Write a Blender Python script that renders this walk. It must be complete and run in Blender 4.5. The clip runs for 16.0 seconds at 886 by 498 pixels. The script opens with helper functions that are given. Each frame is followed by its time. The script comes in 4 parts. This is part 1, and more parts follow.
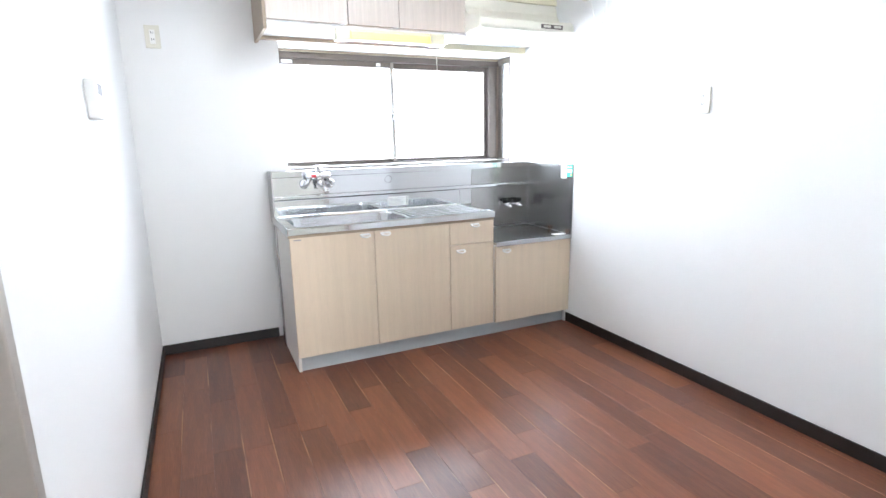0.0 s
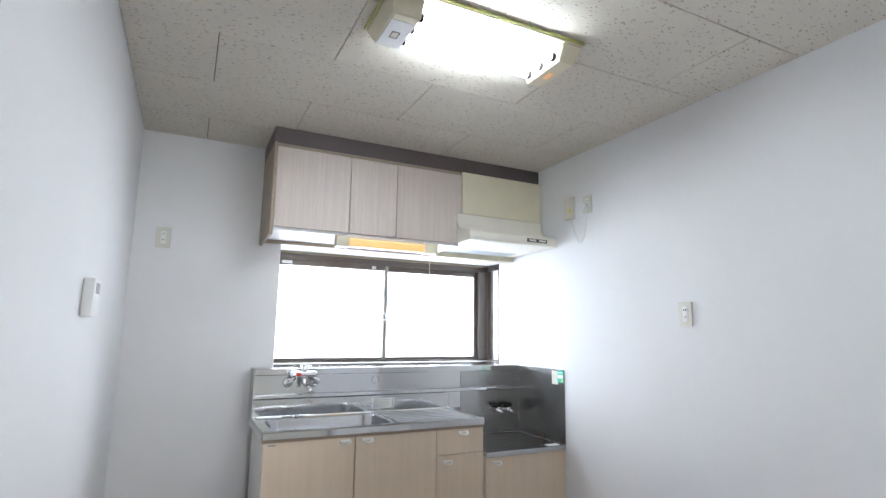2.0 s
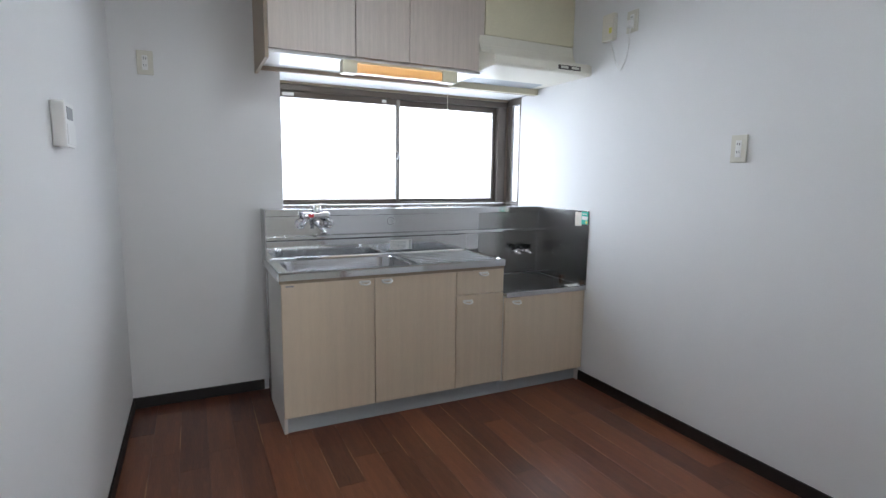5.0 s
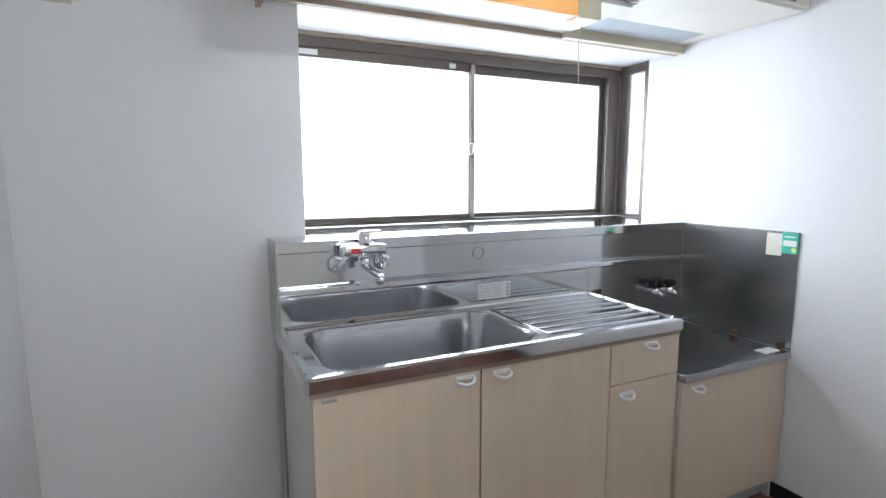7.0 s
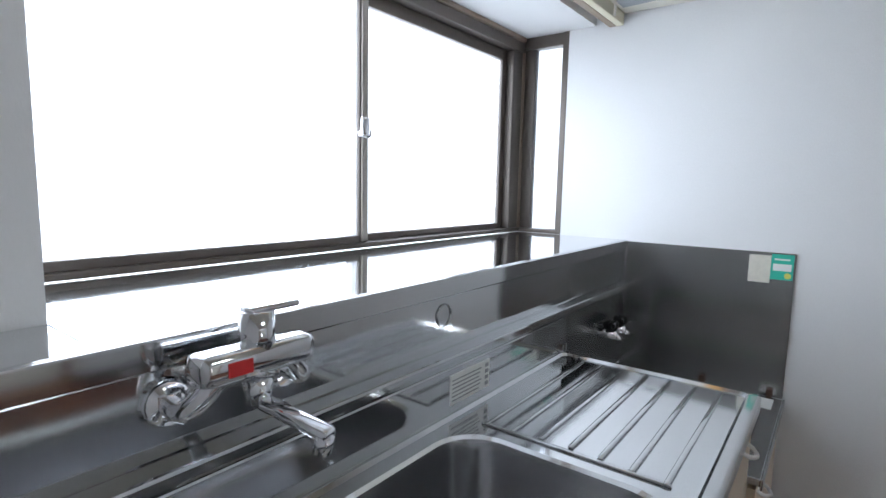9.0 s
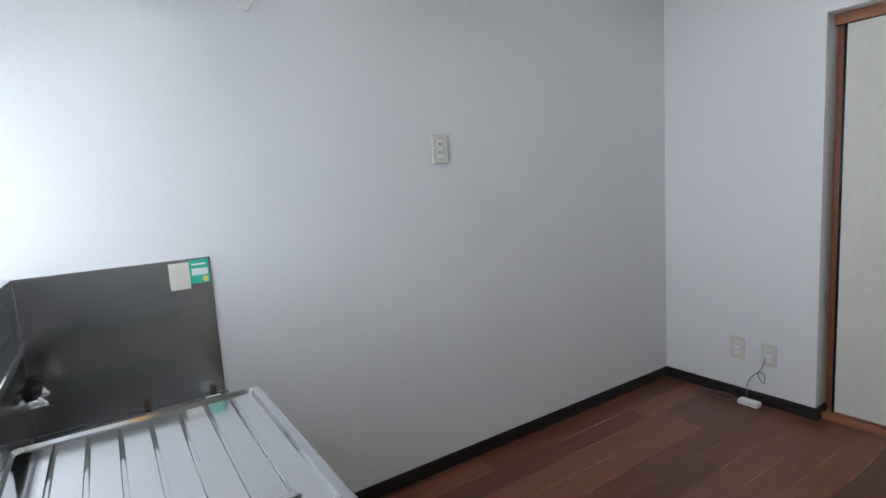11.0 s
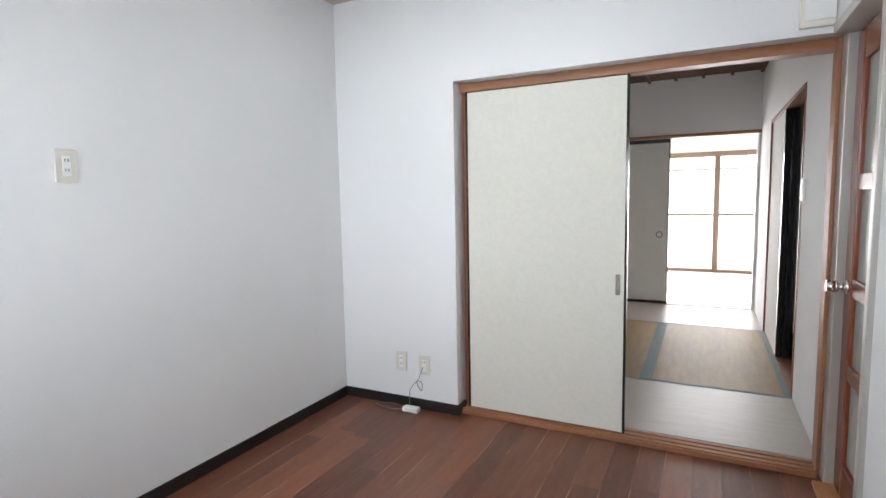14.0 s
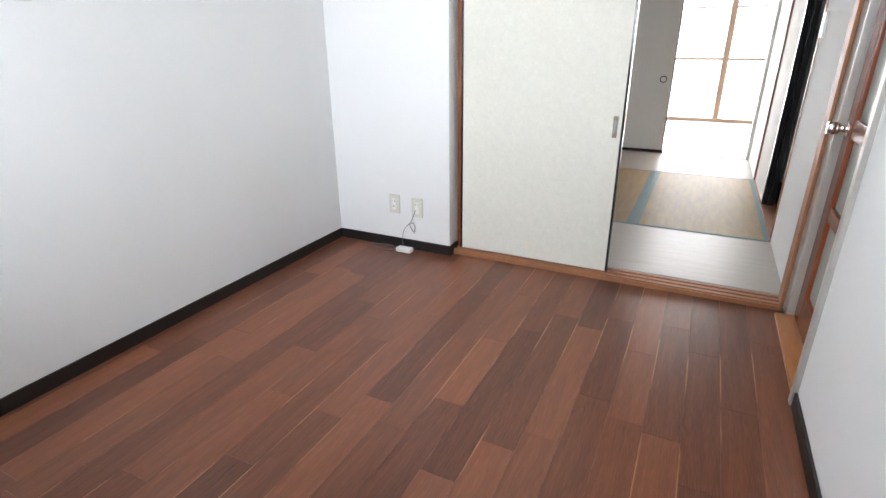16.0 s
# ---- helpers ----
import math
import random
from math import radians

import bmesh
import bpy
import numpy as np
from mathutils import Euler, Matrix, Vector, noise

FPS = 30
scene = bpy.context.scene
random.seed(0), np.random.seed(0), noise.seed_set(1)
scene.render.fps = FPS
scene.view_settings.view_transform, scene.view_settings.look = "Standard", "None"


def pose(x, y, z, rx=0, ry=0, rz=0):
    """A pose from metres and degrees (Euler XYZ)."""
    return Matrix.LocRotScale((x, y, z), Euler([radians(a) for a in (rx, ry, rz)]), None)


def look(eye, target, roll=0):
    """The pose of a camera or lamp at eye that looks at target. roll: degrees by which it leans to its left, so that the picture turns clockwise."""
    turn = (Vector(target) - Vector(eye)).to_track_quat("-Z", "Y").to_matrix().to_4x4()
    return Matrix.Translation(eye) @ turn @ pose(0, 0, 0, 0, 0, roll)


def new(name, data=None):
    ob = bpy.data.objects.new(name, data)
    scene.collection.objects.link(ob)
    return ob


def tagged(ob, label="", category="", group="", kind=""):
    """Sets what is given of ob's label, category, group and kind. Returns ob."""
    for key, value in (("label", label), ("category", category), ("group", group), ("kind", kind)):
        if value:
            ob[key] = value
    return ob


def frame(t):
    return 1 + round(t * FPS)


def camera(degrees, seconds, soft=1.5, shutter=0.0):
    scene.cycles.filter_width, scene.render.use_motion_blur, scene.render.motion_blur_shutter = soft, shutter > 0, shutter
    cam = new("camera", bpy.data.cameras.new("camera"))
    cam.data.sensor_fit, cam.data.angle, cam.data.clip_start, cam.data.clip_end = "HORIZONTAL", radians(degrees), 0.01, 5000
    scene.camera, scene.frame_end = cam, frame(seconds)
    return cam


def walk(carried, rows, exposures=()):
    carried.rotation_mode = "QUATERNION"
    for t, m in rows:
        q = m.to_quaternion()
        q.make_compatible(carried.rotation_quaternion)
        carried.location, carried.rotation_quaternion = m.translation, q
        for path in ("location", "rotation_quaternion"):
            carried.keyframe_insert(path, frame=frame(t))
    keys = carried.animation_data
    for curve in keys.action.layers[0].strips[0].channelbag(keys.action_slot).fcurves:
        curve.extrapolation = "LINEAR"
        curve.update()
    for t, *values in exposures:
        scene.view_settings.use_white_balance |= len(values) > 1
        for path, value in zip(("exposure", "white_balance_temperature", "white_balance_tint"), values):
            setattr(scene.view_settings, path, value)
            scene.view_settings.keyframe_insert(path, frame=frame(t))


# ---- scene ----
cam = camera(80.9, 16.0)
PATH = [
    (0, (-2.162, -3.308, 1.222), (-1.335, -1.535, 0.805), -1.1),
    (0.5, (-2.158, -3.297, 1.229), (-1.315, -1.492, 1.041), -0.3),
    (1, (-2.151, -3.295, 1.249), (-1.3, -1.486, 1.283), 0.4),
    (1.5, (-2.15, -3.295, 1.261), (-1.291, -1.5, 1.471), 0.7),
    (2, (-2.148, -3.3, 1.269), (-1.281, -1.525, 1.585), 0.8),
    (2.5, (-2.151, -3.3, 1.275), (-1.274, -1.532, 1.599), 0.8),
    (3, (-2.147, -3.298, 1.277), (-1.261, -1.525, 1.549), 0.8),
    (3.5, (-2.15, -3.287, 1.252), (-1.247, -1.503, 1.287), 0.7),
    (4, (-2.151, -3.269, 1.237), (-1.244, -1.494, 1.069), 0.8),
    (4.2, (-2.151, -3.263, 1.231), (-1.244, -1.493, 1.023), 0.9),
    (6.3, (-2.033, -2.311, 1.242), (-1.244, -0.499, 0.935), 0.1),
    (6.5, (-2.025, -2.181, 1.253), (-1.197, -0.387, 0.942), -0.1),
    (7, (-1.991, -1.794, 1.244), (-1.138, -0.005, 0.975), -0.1),
    (7.5, (-2.05, -1.489, 1.248), (-1.107, 0.256, 0.987), 0.1),
    (8, (-2.038, -1.208, 1.233), (-0.893, 0.409, 0.962), -0.3),
    (8.2, (-1.997, -1.091, 1.23), (-0.804, 0.494, 0.972), -0.4),
    (10.3, (-1.8, -0.46, 1.215), (0.155, -0.81, 0.975), -1.0),
    (10.5, (-1.8, -0.43, 1.217), (0.085, -1.045, 0.955), -2.8),
    (11, (-1.806, -0.379, 1.236), (-0.144, -1.461, 0.981), -3.6),
    (11.5, (-1.87, -0.423, 1.233), (-0.408, -1.77, 1.017), -2.9),
    (12, (-1.916, -0.444, 1.235), (-0.567, -1.905, 1.016), -2.4),
    (12.5, (-1.924, -0.462, 1.236), (-0.687, -2.02, 1.024), -2.2),
    (13, (-1.956, -0.483, 1.236), (-0.871, -2.15, 1.03), -1.6),
    (13.5, (-1.987, -0.496, 1.235), (-1.037, -2.246, 1.047), -0.9),
    (14, (-2.006, -0.512, 1.234), (-1.112, -2.291, 1.041), -1.0),
    (14.5, (-2.009, -0.519, 1.228), (-1.123, -2.288, 0.938), -1.0),
    (15, (-2.013, -0.523, 1.212), (-1.146, -2.261, 0.735), -0.4),
    (15.5, (-2.016, -0.527, 1.198), (-1.177, -2.231, 0.57), -0.4),
    (16, (-2.008, -0.519, 1.183), (-1.189, -2.186, 0.441), -0.4),
]
EXPOSURES = [(0, 1.5, 6000, 10), (0.5, 1.28, 6000, 10), (1, 1.1, 6000, 10), (1.5, 0.82, 6000, 10), (2.5, 0.36, 6000, 10), (3, 0.25, 6000, 10), (3.5, 0.02, 6000, 10), (4.2, -0.25, 6000, 10), (6.3, 0.32, 6000, 10), (7, 0.27, 6000, 10), (8, -0.22, 6000, 10), (8.2, -0.25, 6000, 10), (10.3, -0.8, 5850, 10), (11, -0.3, 6000, 10), (12, 0.3, 6200, 10), (13, 0.54, 6200, 10), (14, 0.58, 6200, 10), (14.5, 0.58, 6200, 10), (15, 0.52, 6200, 10), (15.5, 0.74, 6200, 10), (16, 1.0, 6200, 10)]
walk(cam, [(t, look(e, g, r)) for t, e, g, r in PATH], EXPOSURES)

# ---- sky, sun and the light of the windows ----
sky = bpy.data.worlds.new("sky")
scene.world = sky
sky.use_nodes = True
sky_tex = sky.node_tree.nodes.new("ShaderNodeTexSky")
sky_tex.sky_type, sky_tex.sun_disc = "NISHITA", False
sky_tex.sun_elevation, sky_tex.sun_rotation = radians(48), radians(170)
sky.node_tree.links.new(sky_tex.outputs[0], sky.node_tree.nodes["Background"].inputs[0])
sky.node_tree.nodes["Background"].inputs[1].default_value = 0.1


def lamp(name, kind, energy, colour, m, sx=1.0, sy=1.0):
    data = bpy.data.lights.new(name, kind)
    data.energy, data.color = energy, colour
    if kind == "AREA":
        data.shape, data.size, data.size_y = "RECTANGLE", sx, sy
    ob = new(name, data)
    ob.matrix_world = m
    return ob


sun = lamp("sun", "SUN", 3.0, (1.0, 0.95, 0.88), look((0, -20, 22), (0, 0, 0)))
sun.data.angle = radians(0.5)
lamp("north_window_daylight", "AREA", 85, (0.92, 0.96, 1.0), look((-0.85, 1.3, 1.75), (-0.85, -1.0, 1.2)), 2.0, 1.4)
lamp("south_window_daylight", "AREA", 150, (1.0, 0.97, 0.93), look((-1.4, -9.75, 1.0), (-1.4, -5.0, 0.7)), 3.0, 1.9)

# ---- materials ----


def mat(name, colour, rough=0.5, metal=0.0, vary=0.1, scale=6.0, fine=80.0, bump=0.05, stretch=(1, 1, 1), random_tone=0.0, spec=0.5, bump_dist=0.002):
    """A surface with broad and fine variation of tone and roughness and a fine relief."""
    m = bpy.data.materials.new(name)
    m.use_nodes = True
    nt = m.node_tree
    b = nt.nodes["Principled BSDF"]
    tc = nt.nodes.new("ShaderNodeTexCoord")
    mp = nt.nodes.new("ShaderNodeMapping")
    mp.inputs["Scale"].default_value = stretch
    nt.links.new(tc.outputs["Object"], mp.inputs[0])
    n1, n2 = nt.nodes.new("ShaderNodeTexNoise"), nt.nodes.new("ShaderNodeTexNoise")
    n1.inputs["Scale"].default_value, n1.inputs["Detail"].default_value = scale, 5
    n2.inputs["Scale"].default_value, n2.inputs["Detail"].default_value = fine, 3
    for n in (n1, n2):
        nt.links.new(mp.outputs[0], n.inputs["Vector"])
    add = nt.nodes.new("ShaderNodeMath")
    add.operation = "ADD"
    nt.links.new(n1.outputs[0], add.inputs[0])
    nt.links.new(n2.outputs[0], add.inputs[1])
    last = add.outputs[0]
    if random_tone:
        info = nt.nodes.new("ShaderNodeObjectInfo")
        mul = nt.nodes.new("ShaderNodeMath")
        mul.operation = "MULTIPLY_ADD"
        nt.links.new(info.outputs["Random"], mul.inputs[0])
        mul.inputs[1].default_value = random_tone
        nt.links.new(last, mul.inputs[2])
        last = mul.outputs[0]
    ramp = nt.nodes.new("ShaderNodeMapRange")
    nt.links.new(last, ramp.inputs[0])
    ramp.inputs[1].default_value, ramp.inputs[2].default_value = 0.6, 1.4 + random_tone
    mix = nt.nodes.new("ShaderNodeMix")
    mix.data_type = "RGBA"
    nt.links.new(ramp.outputs[0], mix.inputs[0])
    mix.inputs[6].default_value = (*[c * (1 - vary) for c in colour], 1)
    mix.inputs[7].default_value = (*[min(1, c * (1 + vary)) for c in colour], 1)
    nt.links.new(mix.outputs[2], b.inputs["Base Color"])
    b.inputs["Metallic"].default_value = metal
    b.inputs["Specular IOR Level"].default_value = spec
    rr = nt.nodes.new("ShaderNodeMapRange")
    nt.links.new(n1.outputs[0], rr.inputs[0])
    rr.inputs[3].default_value, rr.inputs[4].default_value = rough * 0.8, min(1, rough * 1.2)
    nt.links.new(rr.outputs[0], b.inputs["Roughness"])
    if bump:
        bp = nt.nodes.new("ShaderNodeBump")
        bp.inputs["Strength"].default_value, bp.inputs["Distance"].default_value = bump, bump_dist
        nt.links.new(n2.outputs[0], bp.inputs["Height"])
        nt.links.new(bp.outputs[0], b.inputs["Normal"])
    return m


def ceiling_mat():
    """Off-white mineral board with short dark fissures."""
    m = mat("fissured_ceiling_board", (0.66, 0.62, 0.54), 0.9, vary=0.05, fine=120, bump=0.1)
    nt = m.node_tree
    b = nt.nodes["Principled BSDF"]
    tc = nt.nodes.new("ShaderNodeTexCoord")
    mp = nt.nodes.new("ShaderNodeMapping")
    mp.inputs["Scale"].default_value = (30, 92, 1)
    mp.inputs["Rotation"].default_value = (0, 0, 0.25)
    wob = nt.nodes.new("ShaderNodeTexNoise")
    wob.inputs["Scale"].default_value = 14
    mixv = nt.nodes.new("ShaderNodeMix")
    mixv.data_type = "RGBA"
    mixv.inputs[0].default_value = 0.04
    nt.links.new(tc.outputs["Object"], wob.inputs["Vector"])
    nt.links.new(tc.outputs["Object"], mixv.inputs[6])
    nt.links.new(wob.outputs["Color"], mixv.inputs[7])
    nt.links.new(mixv.outputs[2], mp.inputs[0])
    vor = nt.nodes.new("ShaderNodeTexVoronoi")
    vor.inputs["Scale"].default_value = 1.0
    nt.links.new(mp.outputs[0], vor.inputs["Vector"])
    cut = nt.nodes.new("ShaderNodeMapRange")
    cut.inputs[1].default_value, cut.inputs[2].default_value = 0.16, 0.24
    nt.links.new(vor.outputs["Distance"], cut.inputs[0])
    tint = nt.nodes.new("ShaderNodeMix")
    tint.data_type = "RGBA"
    nt.links.new(cut.outputs[0], tint.inputs[0])
    tint.inputs[6].default_value = (0.34, 0.31, 0.26, 1)
    old = b.inputs["Base Color"].links[0].from_socket
    nt.links.new(old, tint.inputs[7])
    nt.links.new(tint.outputs[2], b.inputs["Base Color"])
    bp = nt.nodes.new("ShaderNodeBump")
    bp.inputs["Strength"].default_value, bp.inputs["Distance"].default_value = 0.6, 0.003
    nt.links.new(cut.outputs[0], bp.inputs["Height"])
    nt.links.new(bp.outputs[0], b.inputs["Normal"])
    return m


def frosted(name, clear, colour):
    m = bpy.data.materials.new(name)
    m.use_nodes = True
    nt = m.node_tree
    nt.nodes.remove(nt.nodes["Principled BSDF"])
    tr, tl, gl = (nt.nodes.new("ShaderNodeBsdf" + k) for k in ("Transparent", "Translucent", "Glossy"))
    tl.inputs[0].default_value = (*colour, 1)
    tr.inputs[0].default_value = (*colour, 1)
    gl.inputs["Roughness"].default_value = 0.12
    a, b = nt.nodes.new("ShaderNodeMixShader"), nt.nodes.new("ShaderNodeMixShader")
    a.inputs[0].default_value, b.inputs[0].default_value = 1 - clear, 0.06
    nt.links.new(tr.outputs[0], a.inputs[1])
    nt.links.new(tl.outputs[0], a.inputs[2])
    nt.links.new(a.outputs[0], b.inputs[1])
    nt.links.new(gl.outputs[0], b.inputs[2])
    nt.links.new(b.outputs[0], nt.nodes["Material Output"].inputs[0])
    return m


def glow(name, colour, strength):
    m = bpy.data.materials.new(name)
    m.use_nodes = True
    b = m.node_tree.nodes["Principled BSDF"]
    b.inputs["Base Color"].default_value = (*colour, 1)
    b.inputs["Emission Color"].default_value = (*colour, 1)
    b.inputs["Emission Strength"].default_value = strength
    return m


WALL = mat("white_wallpaper", (0.78, 0.78, 0.78), 0.75, vary=0.02, scale=3, fine=260, bump=0.35, stretch=(1, 1, 0.45), bump_dist=0.0015)
CEIL = ceiling_mat()
JOINT = mat("ceiling_backing", (0.2, 0.18, 0.15), 0.9)
BASE = mat("dark_baseboard", (0.012, 0.009, 0.008), 0.5, vary=0.2)
PLANK = mat("floor_plank_wood", (0.175, 0.062, 0.03), 0.3, vary=0.62, scale=4, fine=26, bump=0.05, stretch=(11, 0.7, 1), random_tone=0.75, spec=0.4)
ends = [n for n in PLANK.node_tree.nodes if n.type == "MIX"][0]
ends.inputs[6].default_value, ends.inputs[7].default_value = (0.046, 0.013, 0.0095, 1), (0.262, 0.095, 0.046, 1)


def sapwood(m):
    """Thin pale streaks along one long edge of some planks."""
    nt = m.node_tree
    b = nt.nodes["Principled BSDF"]
    tc, sep = nt.nodes.new("ShaderNodeTexCoord"), nt.nodes.new("ShaderNodeSeparateXYZ")
    nt.links.new(tc.outputs["Object"], sep.inputs[0])
    edge = nt.nodes.new("ShaderNodeMapRange")
    edge.inputs[1].default_value, edge.inputs[2].default_value = 0.0515, 0.0555
    nt.links.new(sep.outputs["X"], edge.inputs[0])
    geo, noise = nt.nodes.new("ShaderNodeNewGeometry"), nt.nodes.new("ShaderNodeTexNoise")
    noise.inputs["Scale"].default_value = 2.6
    nt.links.new(geo.outputs["Position"], noise.inputs["Vector"])
    cut = nt.nodes.new("ShaderNodeMapRange")
    cut.inputs[1].default_value, cut.inputs[2].default_value, cut.inputs[4].default_value = 0.5, 0.6, 0.85
    nt.links.new(noise.outputs[0], cut.inputs[0])
    mul = nt.nodes.new("ShaderNodeMath")
    mul.operation = "MULTIPLY"
    nt.links.new(edge.outputs[0], mul.inputs[0])
    nt.links.new(cut.outputs[0], mul.inputs[1])
    mix = nt.nodes.new("ShaderNodeMix")
    mix.data_type = "RGBA"
    nt.links.new(mul.outputs[0], mix.inputs[0])
    nt.links.new(b.inputs["Base Color"].links[0].from_socket, mix.inputs[6])
    mix.inputs[7].default_value = (0.42, 0.21, 0.1, 1)
    nt.links.new(mix.outputs[2], b.inputs["Base Color"])


sapwood(PLANK)
GAP = mat("floor_joint", (0.13, 0.055, 0.03), 0.6, vary=0.9, scale=2.5)
STEEL = mat("stainless_steel", (0.62, 0.63, 0.64), 0.085, 1.0, vary=0.06, scale=4, fine=160, bump=0, stretch=(0.6, 4, 4))
STEEL_DULL = mat("worn_stainless_steel", (0.5, 0.5, 0.51), 0.18, 1.0, vary=0.06, scale=5, fine=60, bump=0.0)
COOKSTEEL = mat("dull_stained_stainless_steel", (0.44, 0.44, 0.435), 0.25, 1.0, vary=0.04, scale=3, fine=40, bump=0.0)
CHROME = mat("chrome", (0.8, 0.8, 0.82), 0.08, 1.0, vary=0.03, bump=0)
BEECH = mat("pale_wood_laminate", (0.66, 0.55, 0.42), 0.4, vary=0.07, scale=3, fine=50, bump=0.02, stretch=(14, 14, 0.5))
ASH = mat("greyed_wood_laminate", (0.56, 0.49, 0.44), 0.45, vary=0.14, scale=5, fine=60, bump=0.02, stretch=(16, 16, 0.4))
SIDE = mat("off_white_side_panel", (0.68, 0.66, 0.62), 0.5, vary=0.04)
EDGE = mat("brown_edging", (0.33, 0.26, 0.19), 0.5, vary=0.1)
KICK = mat("grey_blue_kickboard", (0.42, 0.46, 0.48), 0.5, vary=0.05)
CREAM = mat("cream_painted_metal", (0.72, 0.67, 0.5), 0.4, vary=0.04)
CREAMW = mat("aged_white_plastic", (0.76, 0.73, 0.64), 0.4, vary=0.03)
WHITE = mat("white_plastic", (0.8, 0.8, 0.78), 0.35, vary=0.02)
PLATE = mat("ivory_plate", (0.66, 0.64, 0.56), 0.4, vary=0.03)
DARKTRIM = mat("dark_brown_filler", (0.1, 0.08, 0.075), 0.5, vary=0.1)
BLACK = mat("black_lacquer", (0.012, 0.012, 0.013), 0.13, vary=0.1)
BRONZE = mat("bronze_aluminium", (0.13, 0.11, 0.095), 0.4, 0.4, vary=0.08)
GREYSTEEL = mat("grey_painted_steel", (0.45, 0.43, 0.4), 0.32, 0.3, vary=0.05)
WOOD = mat("varnished_cedar", (0.24, 0.075, 0.03), 0.35, vary=0.22, scale=6, fine=40, bump=0.03, stretch=(3, 3, 10))
WOODX = mat("varnished_cedar_lengthwise", (0.3, 0.125, 0.055), 0.5, vary=0.22, scale=6, fine=40, bump=0.03, stretch=(0.7, 9, 9))
THRESH = mat("orange_varnished_threshold", (0.4, 0.17, 0.06), 0.3, vary=0.2, scale=6, fine=40, bump=0.02, stretch=(9, 0.7, 9))
DOORWOOD = mat("red_brown_door_wood", (0.2, 0.05, 0.02), 0.25, vary=0.2, scale=5, fine=40, bump=0.02, stretch=(8, 8, 0.8))
PAPER = mat("cream_fusuma_paper", (0.7, 0.68, 0.61), 0.8, vary=0.06, scale=38, fine=90, bump=0.1)
PAPERW = mat("white_fusuma_paper", (0.72, 0.71, 0.68), 0.8, vary=0.03, scale=12)
TATAMI = mat("straw_tatami", (0.33, 0.215, 0.08), 0.6, vary=0.3, scale=7, fine=60, bump=0.3, stretch=(4, 0.6, 1))
# Paler and greyer than TATAMI, with lower roughness.
TATAMIP = mat("pale_grey_beige_tatami", (0.42, 0.385, 0.34), 0.42, vary=0.13, scale=6, fine=60, bump=0.3, stretch=(0.6, 5, 1))
HERI = mat("blue_green_tatami_border", (0.16, 0.23, 0.22), 0.7, vary=0.15)
PALEFLOOR = mat("pale_glossy_floor", (0.62, 0.56, 0.48), 0.18, vary=0.08, stretch=(0.5, 4, 1))
BROWNCEIL = mat("dark_ceiling_boards", (0.12, 0.06, 0.035), 0.6, vary=0.2, stretch=(8, 0.6, 1))
FILTER = mat("grey_grease_filter", (0.42, 0.45, 0.47), 0.5, 0.5, vary=0.12, fine=200, bump=0.3)
AMBER = mat("amber_lamp_cover", (0.75, 0.47, 0.2), 0.35, vary=0.08)
AMBER.node_tree.nodes["Principled BSDF"].inputs["Transmission Weight"].default_value = 0.5
# Faint emission imitates window light coming through the unlit cover.
AMBER.node_tree.nodes["Principled BSDF"].inputs["Emission Color"].default_value = (1.0, 0.5, 0.12, 1)
AMBER.node_tree.nodes["Principled BSDF"].inputs["Emission Strength"].default_value = 0.25
GLASS = frosted("frosted_window_glass", 0.75, (0.97, 0.98, 1.0))
DOORGLASS = mat("greenish_figured_glass", (0.5, 0.54, 0.5), 0.2, vary=0.06, scale=8, fine=120, bump=0.15)
DOORGLASS.node_tree.nodes["Principled BSDF"].inputs["Transmission Weight"].default_value = 0.25
TUBE = glow("lit_fluorescent_tube", (0.95, 0.99, 1.0), 38.0)
GREEN = mat("green_label", (0.05, 0.5, 0.36), 0.5, vary=0.05)
YELLOW = mat("yellow_label", (0.75, 0.7, 0.15), 0.5, vary=0.05)
BEIGE = mat("stained_beige_label", (0.7, 0.67, 0.58), 0.6, vary=0.1)
RED = mat("red_label", (0.6, 0.03, 0.03), 0.5, vary=0.05)
GREYINK = mat("grey_print", (0.3, 0.3, 0.31), 0.6)
CABLE = mat("grey_cable", (0.16, 0.15, 0.15), 0.5)
RIM = mat("yellow_green_lamp_edge", (0.4, 0.42, 0.12), 0.5, vary=0.1)

# ---- building helpers ----
BASES = {}


def box(bm, x0, x1, y0, y1, z0, z1, bevel=0.0, seg=2):
    r = bmesh.ops.create_cube(bm, size=1)
    vs = r["verts"]
    bmesh.ops.transform(bm, matrix=Matrix.LocRotScale(((x0 + x1) / 2, (y0 + y1) / 2, (z0 + z1) / 2), None, (x1 - x0, y1 - y0, z1 - z0)), verts=vs)
    if bevel:
        es = list({e for v in vs for e in v.link_edges})
        bmesh.ops.bevel(bm, geom=es, offset=bevel, segments=seg, profile=0.6, affect="EDGES")
    return bm


def bx(*a, **k):
    return box(bmesh.new(), *a, **k)


def rod(bm, p, q, r0, r1=None, n=14):
    """A cylinder or cone from p to q."""
    p, q = Vector(p), Vector(q)
    m = Matrix.Translation((p + q) / 2) @ (q - p).to_track_quat("Z", "Y").to_matrix().to_4x4()
    bmesh.ops.create_cone(bm, cap_ends=True, segments=n, radius1=r0, radius2=r0 if r1 is None else r1, depth=(q - p).length, matrix=m)
    return bm


